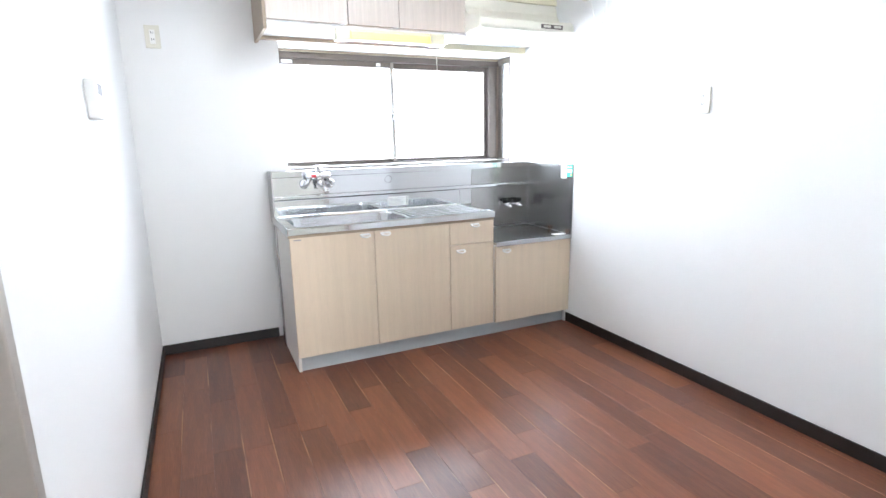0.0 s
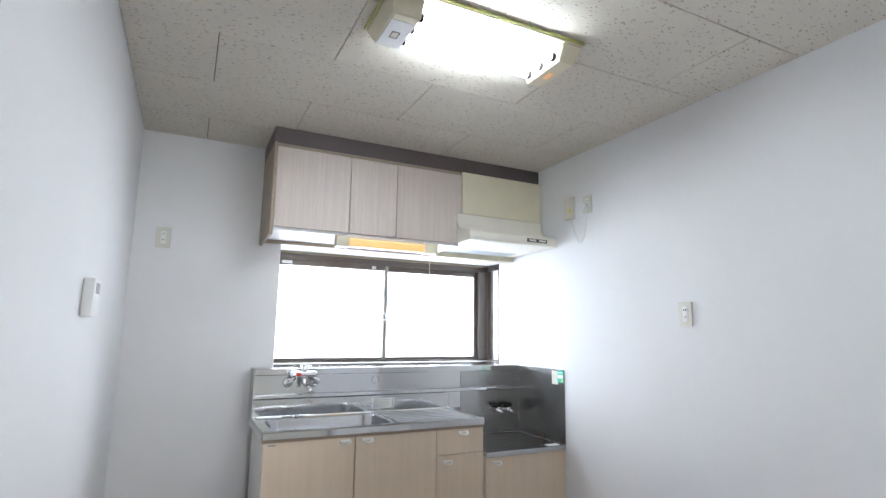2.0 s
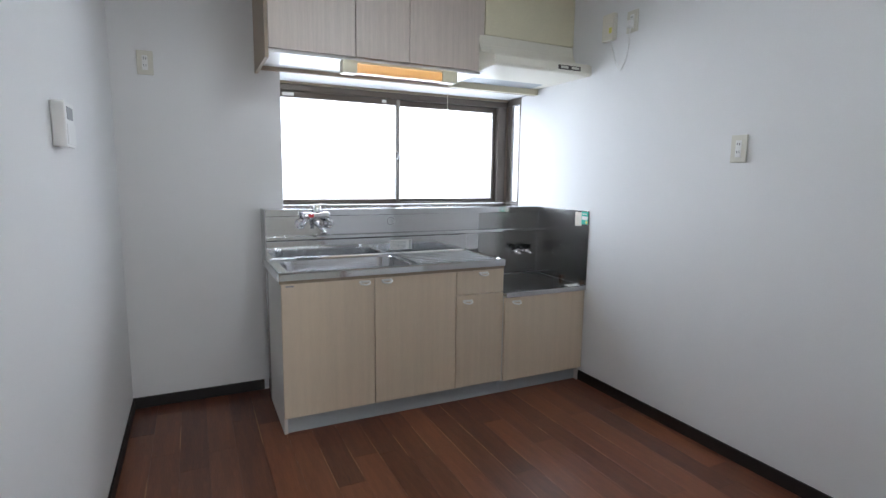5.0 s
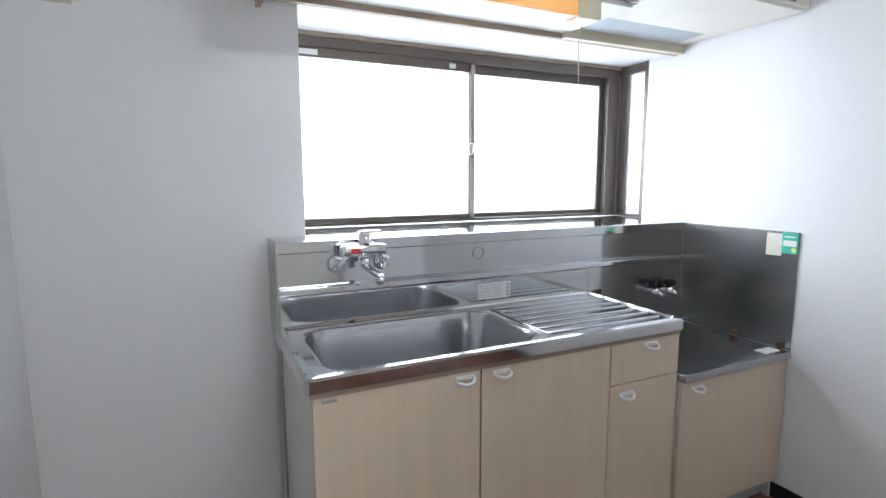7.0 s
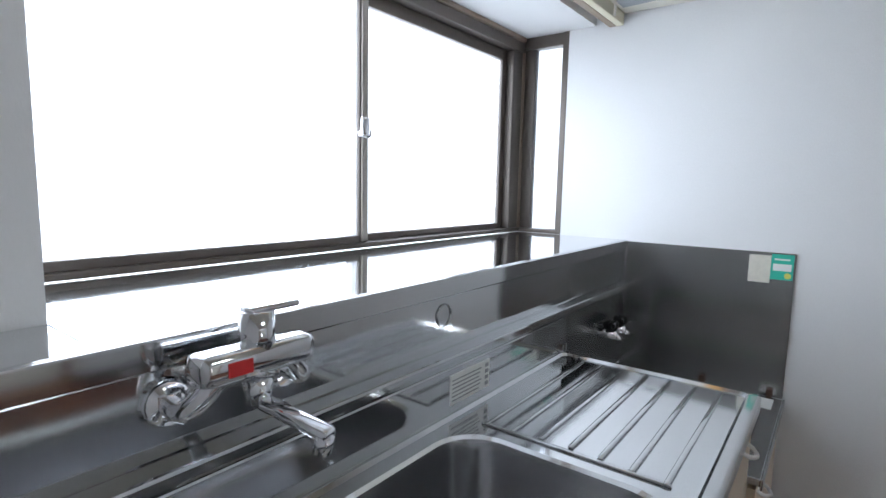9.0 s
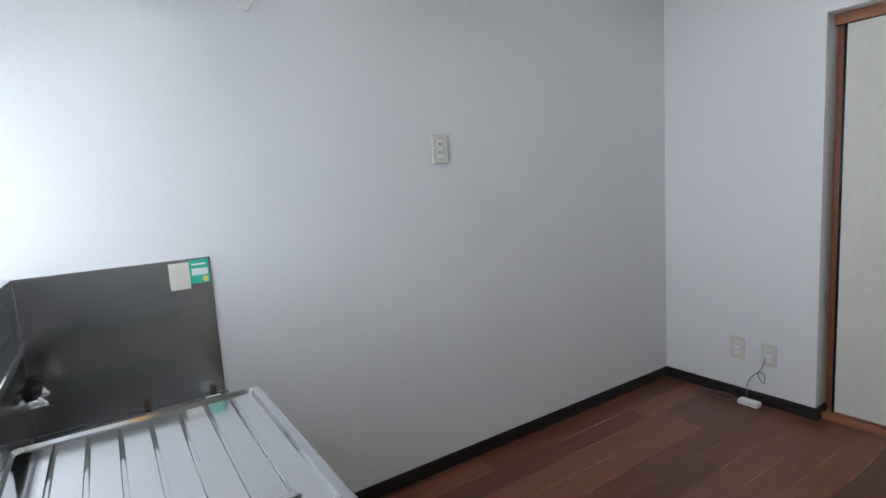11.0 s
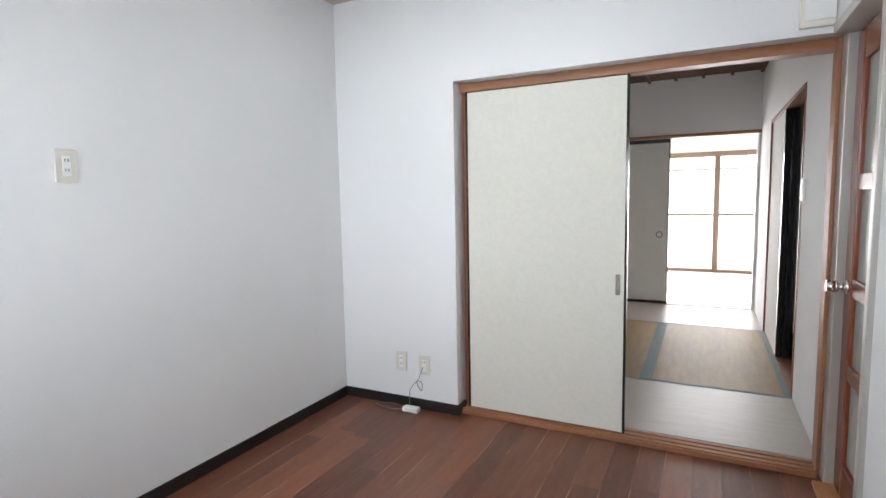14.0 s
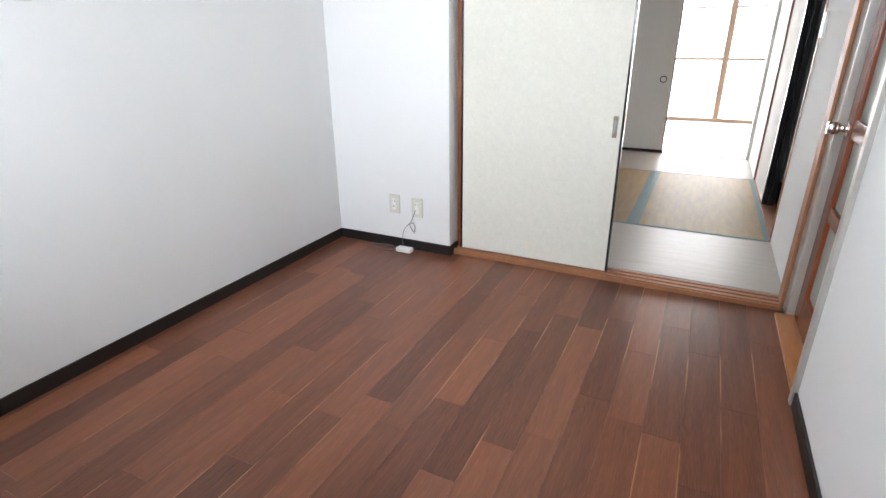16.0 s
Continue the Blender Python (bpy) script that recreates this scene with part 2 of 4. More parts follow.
def tube(points, r, n=8):
    """A pipe along smooth points."""
    pts = [Vector(p) for p in points]
    path = []
    for i in range(len(pts) - 1):
        a, b, c, d = pts[max(i - 1, 0)], pts[i], pts[i + 1], pts[min(i + 2, len(pts) - 1)]
        for k in range(6):
            t = k / 6
            path.append(0.5 * (2 * b + (c - a) * t + (2 * a - 5 * b + 4 * c - d) * t * t + (3 * b - a - 3 * c + d) * t**3))
    path.append(pts[-1])
    bm = bmesh.new()
    rings = []
    for i, p in enumerate(path):
        way = (path[min(i + 1, len(path) - 1)] - path[max(i - 1, 0)]).normalized()
        side = way.orthogonal().normalized() if not rings else (side - way * side.dot(way)).normalized()
        up = way.cross(side)
        rings.append([bm.verts.new(p + r * (math.cos(2 * math.pi * k / n) * side + math.sin(2 * math.pi * k / n) * up)) for k in range(n)])
    for a, b in zip(rings, rings[1:]):
        for k in range(n):
            bm.faces.new((a[k], a[(k + 1) % n], b[(k + 1) % n], b[k]))
    bm.faces.new(rings[0][::-1])
    bm.faces.new(rings[-1])
    return bm


def ring_mesh(centre, axis, r, w, n=24):
    """A flat ring that faces along axis."""
    q = Vector(axis).to_track_quat("Z", "Y")
    bm = bmesh.new()
    loops = []
    for rad, h in ((r - w, 0), (r - w * 0.8, w), (r - w * 0.2, w), (r, 0)):
        loops.append([bm.verts.new(Vector(centre) + q @ Vector((rad * math.cos(2 * math.pi * k / n), rad * math.sin(2 * math.pi * k / n), h))) for k in range(n)])
    for a, b in zip(loops, loops[1:]):
        for k in range(n):
            bm.faces.new((a[k], b[k], b[(k + 1) % n], a[(k + 1) % n]))
    return bm


def link(name, bm, material, base=(0, 0, 0), smooth=False):
    bmesh.ops.translate(bm, verts=bm.verts, vec=-Vector(base))
    bmesh.ops.recalc_face_normals(bm, faces=bm.faces)
    for f in bm.faces:
        f.smooth = smooth
    me = bpy.data.meshes.new(name)
    bm.to_mesh(me)
    bm.free()
    me.materials.append(material)
    return new(name, me)


def thing(name, base, label, category, group="", kind=""):
    ob = new(name)
    ob.location = base
    BASES[ob.name] = Vector(base)
    return tagged(ob, label, category, group, kind)


def part(name, bm, material, parent, label="", smooth=False):
    base = BASES[parent.name]
    ob = link(name, bm, material, base, smooth)
    ob.parent = parent
    BASES[ob.name] = base
    if label:
        tagged(ob, label)
    return ob


def solid(name, bm, material, label, category, kind="structure", smooth=False):
    ob = link(name, bm, material, (0, 0, 0), smooth)
    BASES[ob.name] = Vector((0, 0, 0))
    return tagged(ob, label, category, "", kind)


W, D, H, T = 2.45, 3.105, 2.39, 0.12
HW = H + 0.0118
LEDGE, SOFFIT = 1.05, 1.80

# ---- kitchen shell ----
bm = bmesh.new()
box(bm, 0, T, -D - 0.16, 0.10, 0, HW)
solid("wall_east", bm, WALL, "white wallpapered wall beside the cooker recess", "wall")
bm = bmesh.new()
box(bm, -W - 0.1, -1.655, 0, 0.37, 0, HW)
box(bm, -1.655, 0.0, 0, 0.37, 0, 1.028)
box(bm, -1.655, 0.12, 0, 0.41, SOFFIT, HW)
box(bm, 0, 0.12, 0.1, 0.41, 0, 1.045)
solid("wall_north", bm, WALL, "white wallpapered wall around the bay window", "wall")
bm = bmesh.new()
box(bm, -W - T, -W, -2.385, 0, 0, HW)
box(bm, -W - T, -W, -D - 0.02, -2.385, 1.87, HW)
solid("wall_west", bm, WALL, "white wallpapered wall with a glazed door", "wall")
bm = bmesh.new()
box(bm, -0.78, 0, -D - 0.155, -D, 0, HW)
box(bm, -W - T, -0.78, -D - 0.155, -D, 1.86, HW)
solid("wall_south", bm, WALL, "white wallpapered wall around the sliding doors", "wall")

# ceiling of staggered boards with open joints
bm = bmesh.new()
box(bm, -W - T - 0.02, T + 0.02, -D - 0.17, 0.43, H + 0.012, H + 0.1)
ceiling = solid("ceiling", bm, JOINT, "fissured off-white ceiling boards in staggered rows", "ceiling")
bm = bmesh.new()
rows = [0.0] + [-0.36 - 0.4535 * k for k in range(8)]
for k, (ya, yb) in enumerate(zip(rows, rows[1:])):
    x = (-0.77 if k % 2 else -0.31) - 0.906 * 3
    while x < 0:
        xa, xb = max(x, -W), min(x + 0.906, 0)
        if xb - xa > 0.02 and ya > -D:
            box(bm, xa + 0.002, xb - 0.002, max(yb, -D) + 0.002, ya - 0.002, H, H + 0.011, 0.0015, 1)
        x += 0.906
part("ceiling_boards", bm, CEIL, ceiling)

# baseboards
def baseboard(name, x0, x1, y0, y1):
    solid(name, bx(x0, x1, y0, y1, 0, 0.06, bevel=0.003), BASE, "dark brown baseboard along the white wall", "baseboard")


baseboard("baseboard_east", -0.011, -0.001, -D + 0.001, -0.6)
baseboard("baseboard_south", -0.792, -0.012, -D + 0.001, -D + 0.011)
baseboard("baseboard_reveal", -0.792, -0.781, -D - 0.10, -D)
baseboard("baseboard_west", -W + 0.001, -W + 0.011, -2.365, -0.012)
baseboard("baseboard_north", -W + 0.001, -1.79, -0.011, -0.001)

# ---- bay window ----
win = thing("window_1", (-0.83, 0.32, 1.06), "bronze aluminium bay window with frosted sliding panes", "window", kind="structure")
bm = bmesh.new()
box(bm, -1.655, 0.03, 0.285, 0.36, 1.052, 1.066, 0.003)
box(bm, -1.655, 0.03, 0.285, 0.36, 1.745, 1.784, 0.003)
box(bm, -1.70, -1.655, 0.285, 0.36, 1.052, 1.784, 0.003)
box(bm, -0.07, 0.0, 0.29, 0.36, 1.066, 1.745, 0.003)
part("window_frame", bm, BRONZE, win)
part("head_trim", bx(-1.655, 0.0, 0.275, 0.36, 1.785, 1.7995, bevel=0.002), EDGE, win, "pale brown trim strip")
part("corner_post", bx(0.0, 0.05, 0.285, 0.36, 1.05, 1.80, bevel=0.006), mat("pale_bronze_post", (0.24, 0.19, 0.15), 0.4, 0.3), win)


def sash(x0, x1, y):
    bm = bmesh.new()
    box(bm, x0, x0 + 0.028, y, y + 0.025, 1.066, 1.745, 0.003)
    box(bm, x1 - 0.028, x1, y, y + 0.025, 1.066, 1.745, 0.003)
    box(bm, x0 + 0.028, x1 - 0.028, y, y + 0.025, 1.066, 1.086, 0.003)
    box(bm, x0 + 0.028, x1 - 0.028, y, y + 0.025, 1.706, 1.745, 0.003)
    s = part("sash", bm, BRONZE, win)
    p = part("pane", bx(x0 + 0.026, x1 - 0.026, y + 0.01, y + 0.014, 1.084, 1.708), GLASS, s)
    p.visible_shadow = False
    return s


left_sash = sash(-1.655, -0.838, 0.292)
sash(-0.866, -0.07, 0.322)
part("meeting_stile", bx(-0.862, -0.84, 0.286, 0.2925, 1.07, 1.74, bevel=0.002), mat("pale_aluminium", (0.4, 0.37, 0.33), 0.35, 0.6), left_sash)
bm = rod(bmesh.new(), (-0.862, 0.288, 1.36), (-0.862, 0.265, 1.36), 0.014)
box(bm, -0.887, -0.862, 0.255, 0.27, 1.352, 1.40, 0.006)
part("crescent_lock", bm, CHROME, win, "chrome crescent lock", True)
part("latch_label", bx(-1.60, -1.53, 0.2885, 0.2915, 1.715, 1.735), WHITE, left_sash)
part("latch_label", bx(-0.965, -0.935, 0.2885, 0.2915, 1.715, 1.735), WHITE, left_sash)
side = thing("window_2", (0.02, 0.19, 1.06), "narrow frosted side pane of the bay window", "window", kind="structure")
bm = bmesh.new()
box(bm, 0.0, 0.04, 0.10, 0.125, 1.05, 1.80, 0.003)
box(bm, 0.005, 0.045, 0.125, 0.285, 1.755, 1.80, 0.003)
box(bm, 0.005, 0.045, 0.125, 0.285, 1.05, 1.066, 0.003)
box(bm, 0.012, 0.04, 0.24, 0.285, 1.066, 1.755, 0.003)
part("window_frame", bm, BRONZE, side)
p = part("pane", bx(0.022, 0.026, 0.125, 0.241, 1.066, 1.755), GLASS, side)
p.visible_shadow = False

# stainless bay ledge that runs on as the shelf over the counter
bm = bmesh.new()
box(bm, -1.655, 0.0, -0.15, 0.285, 1.03, LEDGE, 0.003)
box(bm, -1.775, -1.655, -0.15, -0.001, 1.03, LEDGE, 0.003)
box(bm, -1.775, -0.004, -0.158, -0.15, 1.012, LEDGE, 0.003)
solid("bay_ledge", bm, STEEL, "shiny stainless steel ledge under the bay window", "window ledge")

# ---- sink cabinet ----
FR = -0.632


def handle(parent, x, y, z):
    """A white D-shaped pull."""
    bm = tube([(x - 0.024, y + 0.001, z + 0.006), (x - 0.023, y - 0.014, z - 0.001), (x, y - 0.024, z - 0.005), (x + 0.023, y - 0.014, z - 0.001), (x + 0.024, y + 0.001, z + 0.006)], 0.0045)
    box(bm, x - 0.028, x + 0.028, y - 0.003, y + 0.001, z + 0.001, z + 0.012, 0.001)
    part("handle", bm, WHITE, parent, "white plastic handle", True)


cab = thing("sink_cabinet", (-1.18, -0.4, 0), "pale wood laminate sink cabinet with three doors and a drawer", "cabinet")
bm = bmesh.new()
box(bm, -1.772, -1.756, FR + 0.02, -0.17, 0, 0.748)
box(bm, -0.588, -0.574, FR + 0.02, -0.17, 0.083, 0.748)
box(bm, -1.756, -0.588, -0.19, -0.17, 0, 0.748)
box(bm, -1.756, -0.588, FR + 0.022, -0.19, 0.085, 0.1)
part("body", bm, SIDE, cab, "off-white cabinet body")
part("kickboard", bx(-1.770, -0.572, FR + 0.03, FR + 0.045, 0, 0.082, bevel=0.001), KICK, cab, "grey-blue kickboard")
for x0, x1, z0, z1, hx, hz in ((-1.772, -1.326, 0.085, 0.745, -1.375, 0.716), (-1.322, -0.87, 0.085, 0.745, -1.261, 0.716), (-0.866, -0.574, 0.085, 0.603, -0.799, 0.566), (-0.866, -0.574, 0.607, 0.745, -0.703, 0.714)):
    d = part("drawer" if z0 > 0.5 else "door", bx(x0, x1, FR, FR + 0.018, z0, z1, bevel=0.0015), BEECH, cab)
    handle(d, hx, FR, hz)
part("maker_mark", bx(-1.752, -1.715, FR - 0.0008, FR, 0.722, 0.729), GREYINK, cab)

# ---- sink top ----
def rounded(x0, x1, y0, y1, r, z, n=8):
    pts = []
    for cx, cy, a in ((x1 - r, y1 - r, 0), (x0 + r, y1 - r, 90), (x0 + r, y0 + r, 180), (x1 - r, y0 + r, 270)):
        for k in range(n):
            t = radians(a + 90 * k / (n - 1))
            pts.append((cx + r * math.cos(t), cy + r * math.sin(t), z))
    return pts


def loft(loops, cap=True):
    bm = bmesh.new()
    vs = [[bm.verts.new(p) for p in loop] for loop in loops]
    for a, b in zip(vs, vs[1:]):
        for k in range(len(a)):
            bm.faces.new((a[k], a[(k + 1) % len(a)], b[(k + 1) % len(a)], b[k]))
    if cap:
        bm.faces.new(vs[-1])
    return bm


CT = 0.79
sink = thing("kitchen_sink", (-1.18, -0.4, 0.75), "stainless steel sink top with a deep basin and ridged drainboard", "sink")
X0, X1, Y0, Y1 = -1.79, -0.565, FR - 0.012, -0.168
top = loft([
    rounded(X0 + 0.004, X1 - 0.004, Y0 + 0.012, Y1, 0.004, CT - 0.04), rounded(X0, X1, Y0, Y1, 0.012, CT - 0.036), rounded(X0, X1, Y0, Y1, 0.012, CT - 0.006),
    rounded(X0 + 0.006, X1 - 0.006, Y0 + 0.006, Y1 - 0.002, 0.012, CT), rounded(X0 + 0.022, X1 - 0.018, Y0 + 0.022, Y1 - 0.02, 0.014, CT + 0.001),
    rounded(X0 + 0.028, X1 - 0.024, Y0 + 0.028, Y1 - 0.026, 0.014, CT - 0.005), rounded(-1.733, -1.095, -0.612, -0.222, 0.085, CT - 0.006), rounded(-1.725, -1.103, -0.604, -0.23, 0.08, CT - 0.010),
], False)
part("counter", top, STEEL, sink, smooth=False)
basin = loft([
    rounded(-1.725, -1.103, -0.604, -0.23, 0.08, CT - 0.010), rounded(-1.72, -1.108, -0.599, -0.235, 0.078, CT - 0.03), rounded(-1.71, -1.118, -0.589, -0.245, 0.075, CT - 0.145),
    rounded(-1.703, -1.125, -0.582, -0.252, 0.075, CT - 0.168), rounded(-1.69, -1.138, -0.569, -0.265, 0.07, CT - 0.178), rounded(-1.675, -1.153, -0.554, -0.28, 0.06, CT - 0.18),
])
part("basin", basin, STEEL_DULL, sink, "brushed steel basin", True)
bm = rod(bmesh.new(), (-1.52, -0.365, CT - 0.1795), (-1.52, -0.365, CT - 0.176), 0.06, 0.055, 24)
rod(bm, (-1.52, -0.365, CT - 0.176), (-1.52, -0.365, CT - 0.17), 0.035, 0.03, 20)
part("drain_strainer", bm, BLACK, sink, "black round drain strainer", True)
part("drain_ring", ring_mesh((-1.52, -0.365, CT - 0.1795), (0, 0, 1), 0.068, 0.008), CHROME, sink, smooth=True)
for k in range(7):
    y = -0.572 + 0.053 * k
    part("drain_ridge", bx(-1.05 - 0.006 * abs(3 - k), -0.608 + 0.004 * (k % 2), y - 0.0045, y + 0.0045, CT - 0.006, CT - 0.001, bevel=0.002), STEEL, sink, smooth=True)
part("drain_lip", bx(-1.068, -1.06, -0.58, -0.245, CT - 0.006, CT - 0.002, bevel=0.0015), STEEL, sink, smooth=True)
part("backguard", bx(X0 + 0.012, X1 - 0.004, -0.182, -0.168, CT - 0.002, 0.882, bevel=0.004), STEEL, sink)
part("side_trim", bx(X0 + 0.006, X0 + 0.012, -0.60, -0.2, CT + 0.001, CT + 0.004, bevel=0.001), STEEL, sink)
# Brown strip added for the brownish reflection below the front lip.
part("underlip_reflection", bx(X0 + 0.01, X1 - 0.01, Y0 + 0.008, Y0 + 0.014, CT - 0.052, CT - 0.038), EDGE, sink)
lab = thing("paper_label", (-1.01, -0.183, 0.81), "white printed paper label stuck on the steel backguard", "label")
part("sheet", bx(-1.083, -0.945, -0.1832, -0.1822, 0.806, 0.866), WHITE, lab)
for k in range(6):
    part("print_line", bx(-1.078, -0.985 + 0.004 * (k % 3), -0.1838, -0.1833, 0.813 + 0.008 * k, 0.8155 + 0.008 * k), GREYINK, lab)
for k in range(4):
    part("print_mark", bx(-0.962, -0.95, -0.1838, -0.1833, 0.812 + 0.013 * k, 0.820 + 0.013 * k), GREYINK, lab)

# steel backsplash behind the counter
bs = thing("backsplash", (-0.9, -0.14, 0), "stainless steel backsplash with a folded step", "backsplash")
part("panel", bx(-1.775, -0.464, -0.148, -0.14, 0.78, 1.014, bevel=0.002), STEEL, bs)
part("panel", bx(-0.463, -0.004, -0.146, -0.138, 0.6, 1.014, bevel=0.002), COOKSTEEL, bs, "darker worn steel panel")
bm = bx(-1.777, -0.004, -0.186, -0.147, 0.884, 0.906, bevel=0.005)
part("step", bm, STEEL, bs)
part("end_cap", bx(-1.781, -1.775, -0.186, -0.001, 0.74, LEDGE, bevel=0.001), COOKSTEEL, bs)
part("end_strip", bx(-1.781, -1.773, -0.19, -0.14, 0, 0.739, bevel=0.001), COOKSTEEL, bs)
part("cover_disc", ring_mesh((-1.063, -0.148, 0.974), (0, -1, 0), 0.024, 0.003), STEEL_DULL, bs, smooth=True)
part("corner_strip", bx(-0.012, -0.004, -0.16, -0.146, 0.6, 1.03, bevel=0.002), STEEL_DULL, bs)

# faucet
fa = thing("kitchen_faucet", (-1.510, -0.15, 0.98), "chrome wall-mounted single-lever kitchen mixer tap", "faucet")
for x in (-1.590, -1.435):
    f = part("flange", rod(bmesh.new(), (x, -0.148, 0.972), (x, -0.162, 0.972), 0.03, 0.024, 20), CHROME, fa, smooth=True)
    part("elbow", tube([(x, -0.158, 0.972), (x, -0.19, 0.972), (x + (0.015 if x < -1.530 else -0.015), -0.208, 0.99), (x + (0.03 if x < -1.530 else -0.03), -0.212, 1.012)], 0.0125, 12), CHROME, fa, smooth=True)
bm = bx(-1.59, -1.443, -0.236, -0.19, 1.003, 1.039, bevel=0.012)
body = part("body", bm, CHROME, fa, smooth=True)
part("red_tag", bx(-1.562, -1.533, -0.2375, -0.2362, 1.013, 1.029), RED, body, "small red label")
bm = rod(bmesh.new(), (-1.512, -0.213, 1.02), (-1.512, -0.213, 1.075), 0.022, 0.02, 20)
part("cartridge", bm, CHROME, fa, smooth=True)
part("lever", bx(-1.527, -1.460, -0.226, -0.2, 1.074, 1.082, bevel=0.003), CHROME, fa, smooth=True)
bm = rod(bmesh.new(), (-1.512, -0.213, 0.995), (-1.512, -0.213, 0.965), 0.018, 0.015, 18)
part("swivel", bm, CHROME, fa, smooth=True)
bm = bx(-0.011, 0.011, -0.10, 0.0, -0.006, 0.008, bevel=0.005)
rod(bm, (0, -0.092, 0.0), (0, -0.092, -0.022), 0.012, 0.011, 14)
bmesh.ops.transform(bm, matrix=pose(-1.512, -0.222, 0.967, 12, 0, 12), verts=bm.verts)
part("spout", bm, CHROME, fa, smooth=True)

# ---- cooker unit ----
cook = thing("cooker_cabinet", (-0.29, -0.4, 0), "low pale laminate cabinet for a gas cooker", "cabinet")
bm = bmesh.new()
box(bm, -0.570, -0.556, -0.63, -0.15, 0.083, 0.575)
box(bm, -0.02, -0.006, -0.63, -0.15, 0, 0.575)
box(bm, -0.556, -0.02, -0.17, -0.15, 0, 0.575)
box(bm, -0.556, -0.02, -0.628, -0.17, 0.085, 0.1)
part("body", bm, SIDE, cook, "off-white cabinet body")
part("kickboard", bx(-0.571, -0.01, -0.602, -0.587, 0, 0.082, bevel=0.001), KICK, cook, "grey-blue kickboard")
d = part("door", bx(-0.568, -0.006, -0.65, -0.632, 0.085, 0.57, bevel=0.0015), BEECH, cook)
handle(d, -0.495, -0.65, 0.54)
ck = thing("cooker_shelf", (-0.29, -0.4, 0.575), "worn stainless steel shelf for a gas cooker", "worktop")
part("plate", bx(-0.570, -0.005, -0.658, -0.147, 0.58, 0.598, bevel=0.003), STEEL_DULL, ck)
part("front_lip", bx(-0.570, -0.005, -0.662, -0.657, 0.572, 0.6, bevel=0.002), STEEL_DULL, ck)
sp = thing("side_splash", (0, -0.4, 0.6), "worn stainless steel splash panel fixed to the wall", "splash panel")
part("panel", bx(-0.0045, -0.0005, -0.655, -0.15, 0.598, 1.046, bevel=0.001), COOKSTEEL, sp)
for y in (-0.43, -0.62):
    part("fixing_clip", bx(-0.02, -0.005, y - 0.008, y + 0.008, 0.6, 0.625, bevel=0.002), mat("rusty_clip", (0.12, 0.07, 0.05), 0.7), sp)
st = thing("paper_sticker", (-0.006, -0.59, 0.955), "beige and green sticker on the steel splash panel", "sticker")
part("beige_half", bx(-0.0062, -0.0048, -0.592, -0.534, 0.952, 1.036), BEIGE, st)
part("green_half", bx(-0.0062, -0.0048, -0.65, -0.5925, 0.965, 1.042), GREEN, st)
part("white_band", bx(-0.0068, -0.0063, -0.645, -0.598, 0.992, 1.013), WHITE, st)
part("yellow_dot", rod(bmesh.new(), (-0.0063, -0.637, 0.978), (-0.0069, -0.637, 0.978), 0.009), YELLOW, st)
part("print_line", bx(-0.0068, -0.0063, -0.64, -0.6, 1.024, 1.029), WHITE, st)
tg = thing("paper_tag", (-0.06, -0.6, 0.599), "small white paper tag lying on the cooker shelf", "paper tag")
part("sheet", bx(-0.115, -0.03, -0.635, -0.59, 0.5985, 0.6), WHITE, tg)
gas = thing("gas_tap", (-0.15, -0.146, 0.75), "chrome double gas tap with black knobs", "gas tap")
for x in (-0.20, -0.115):
    part("valve_body", rod(bmesh.new(), (x, -0.146, 0.755), (x, -0.205, 0.755), 0.017, 0.014, 16), CHROME, gas, smooth=True)
    part("outlet", rod(bmesh.new(), (x, -0.19, 0.755), (x + 0.03, -0.215, 0.735), 0.011, 0.009, 12), CHROME, gas, smooth=True)
    bm = bx(x - 0.022, x + 0.022, -0.205, -0.165, 0.773, 0.8, bevel=0.008)
    rod(bm, (x, -0.185, 0.765), (x, -0.185, 0.775), 0.01)
    part("knob", bm, BLACK, gas, "black knob", True)
part("manifold", bx(-0.21, -0.105, -0.176, -0.147, 0.742, 0.768, bevel=0.006), CHROME, gas, smooth=True)

# ---- wall cabinet, lamp and hood ----
UF = -0.44
up = thing("wall_cabinet", (-1.2, -0.2, 1.77), "greyed wood laminate wall cabinet with three doors", "cabinet")
bm = bmesh.new()
box(bm, -1.785, -1.768, UF + 0.002, -0.001, 1.775, 2.295, 0.001, 1)
box(bm, -0.634, -0.62, UF + 0.02, -0.001, 1.818, 2.295)
box(bm, -1.768, -0.634, -0.02, -0.001, 1.818, 2.295)
box(bm, -1.768, -0.634, UF + 0.02, -0.02, 2.28, 2.295)
part("body", bm, EDGE, up, "brown-edged cabinet body")
part("bottom_panel", bx(-1.768, -0.634, UF + 0.02, -0.02, 1.806, 1.822, bevel=0.001), WHITE, up, "white cabinet underside")
for x0, x1 in ((-1.767, -1.354), (-1.350, -1.066), (-1.062, -0.622)):
    d = part("door", bx(x0, x1, UF, UF + 0.018, 1.822, 2.27, bevel=0.0015), ASH, up)
    part("catch", bx(x1 - 0.05, x1 - 0.005, UF + 0.002, UF + 0.014, 1.815, 1.8215), CHROME, d)
part("valance_rail", bx(-1.785, -0.005, -0.075, -0.05, 1.785, 1.812, bevel=0.003), EDGE, up, "cream-brown rail under the cabinet")
solid("cabinet_filler", bx(-1.785, -0.001, UF + 0.02, -0.001, 2.297, H - 0.001, bevel=0.001), DARKTRIM, "dark brown filler strip between cabinet and ceiling", "trim")
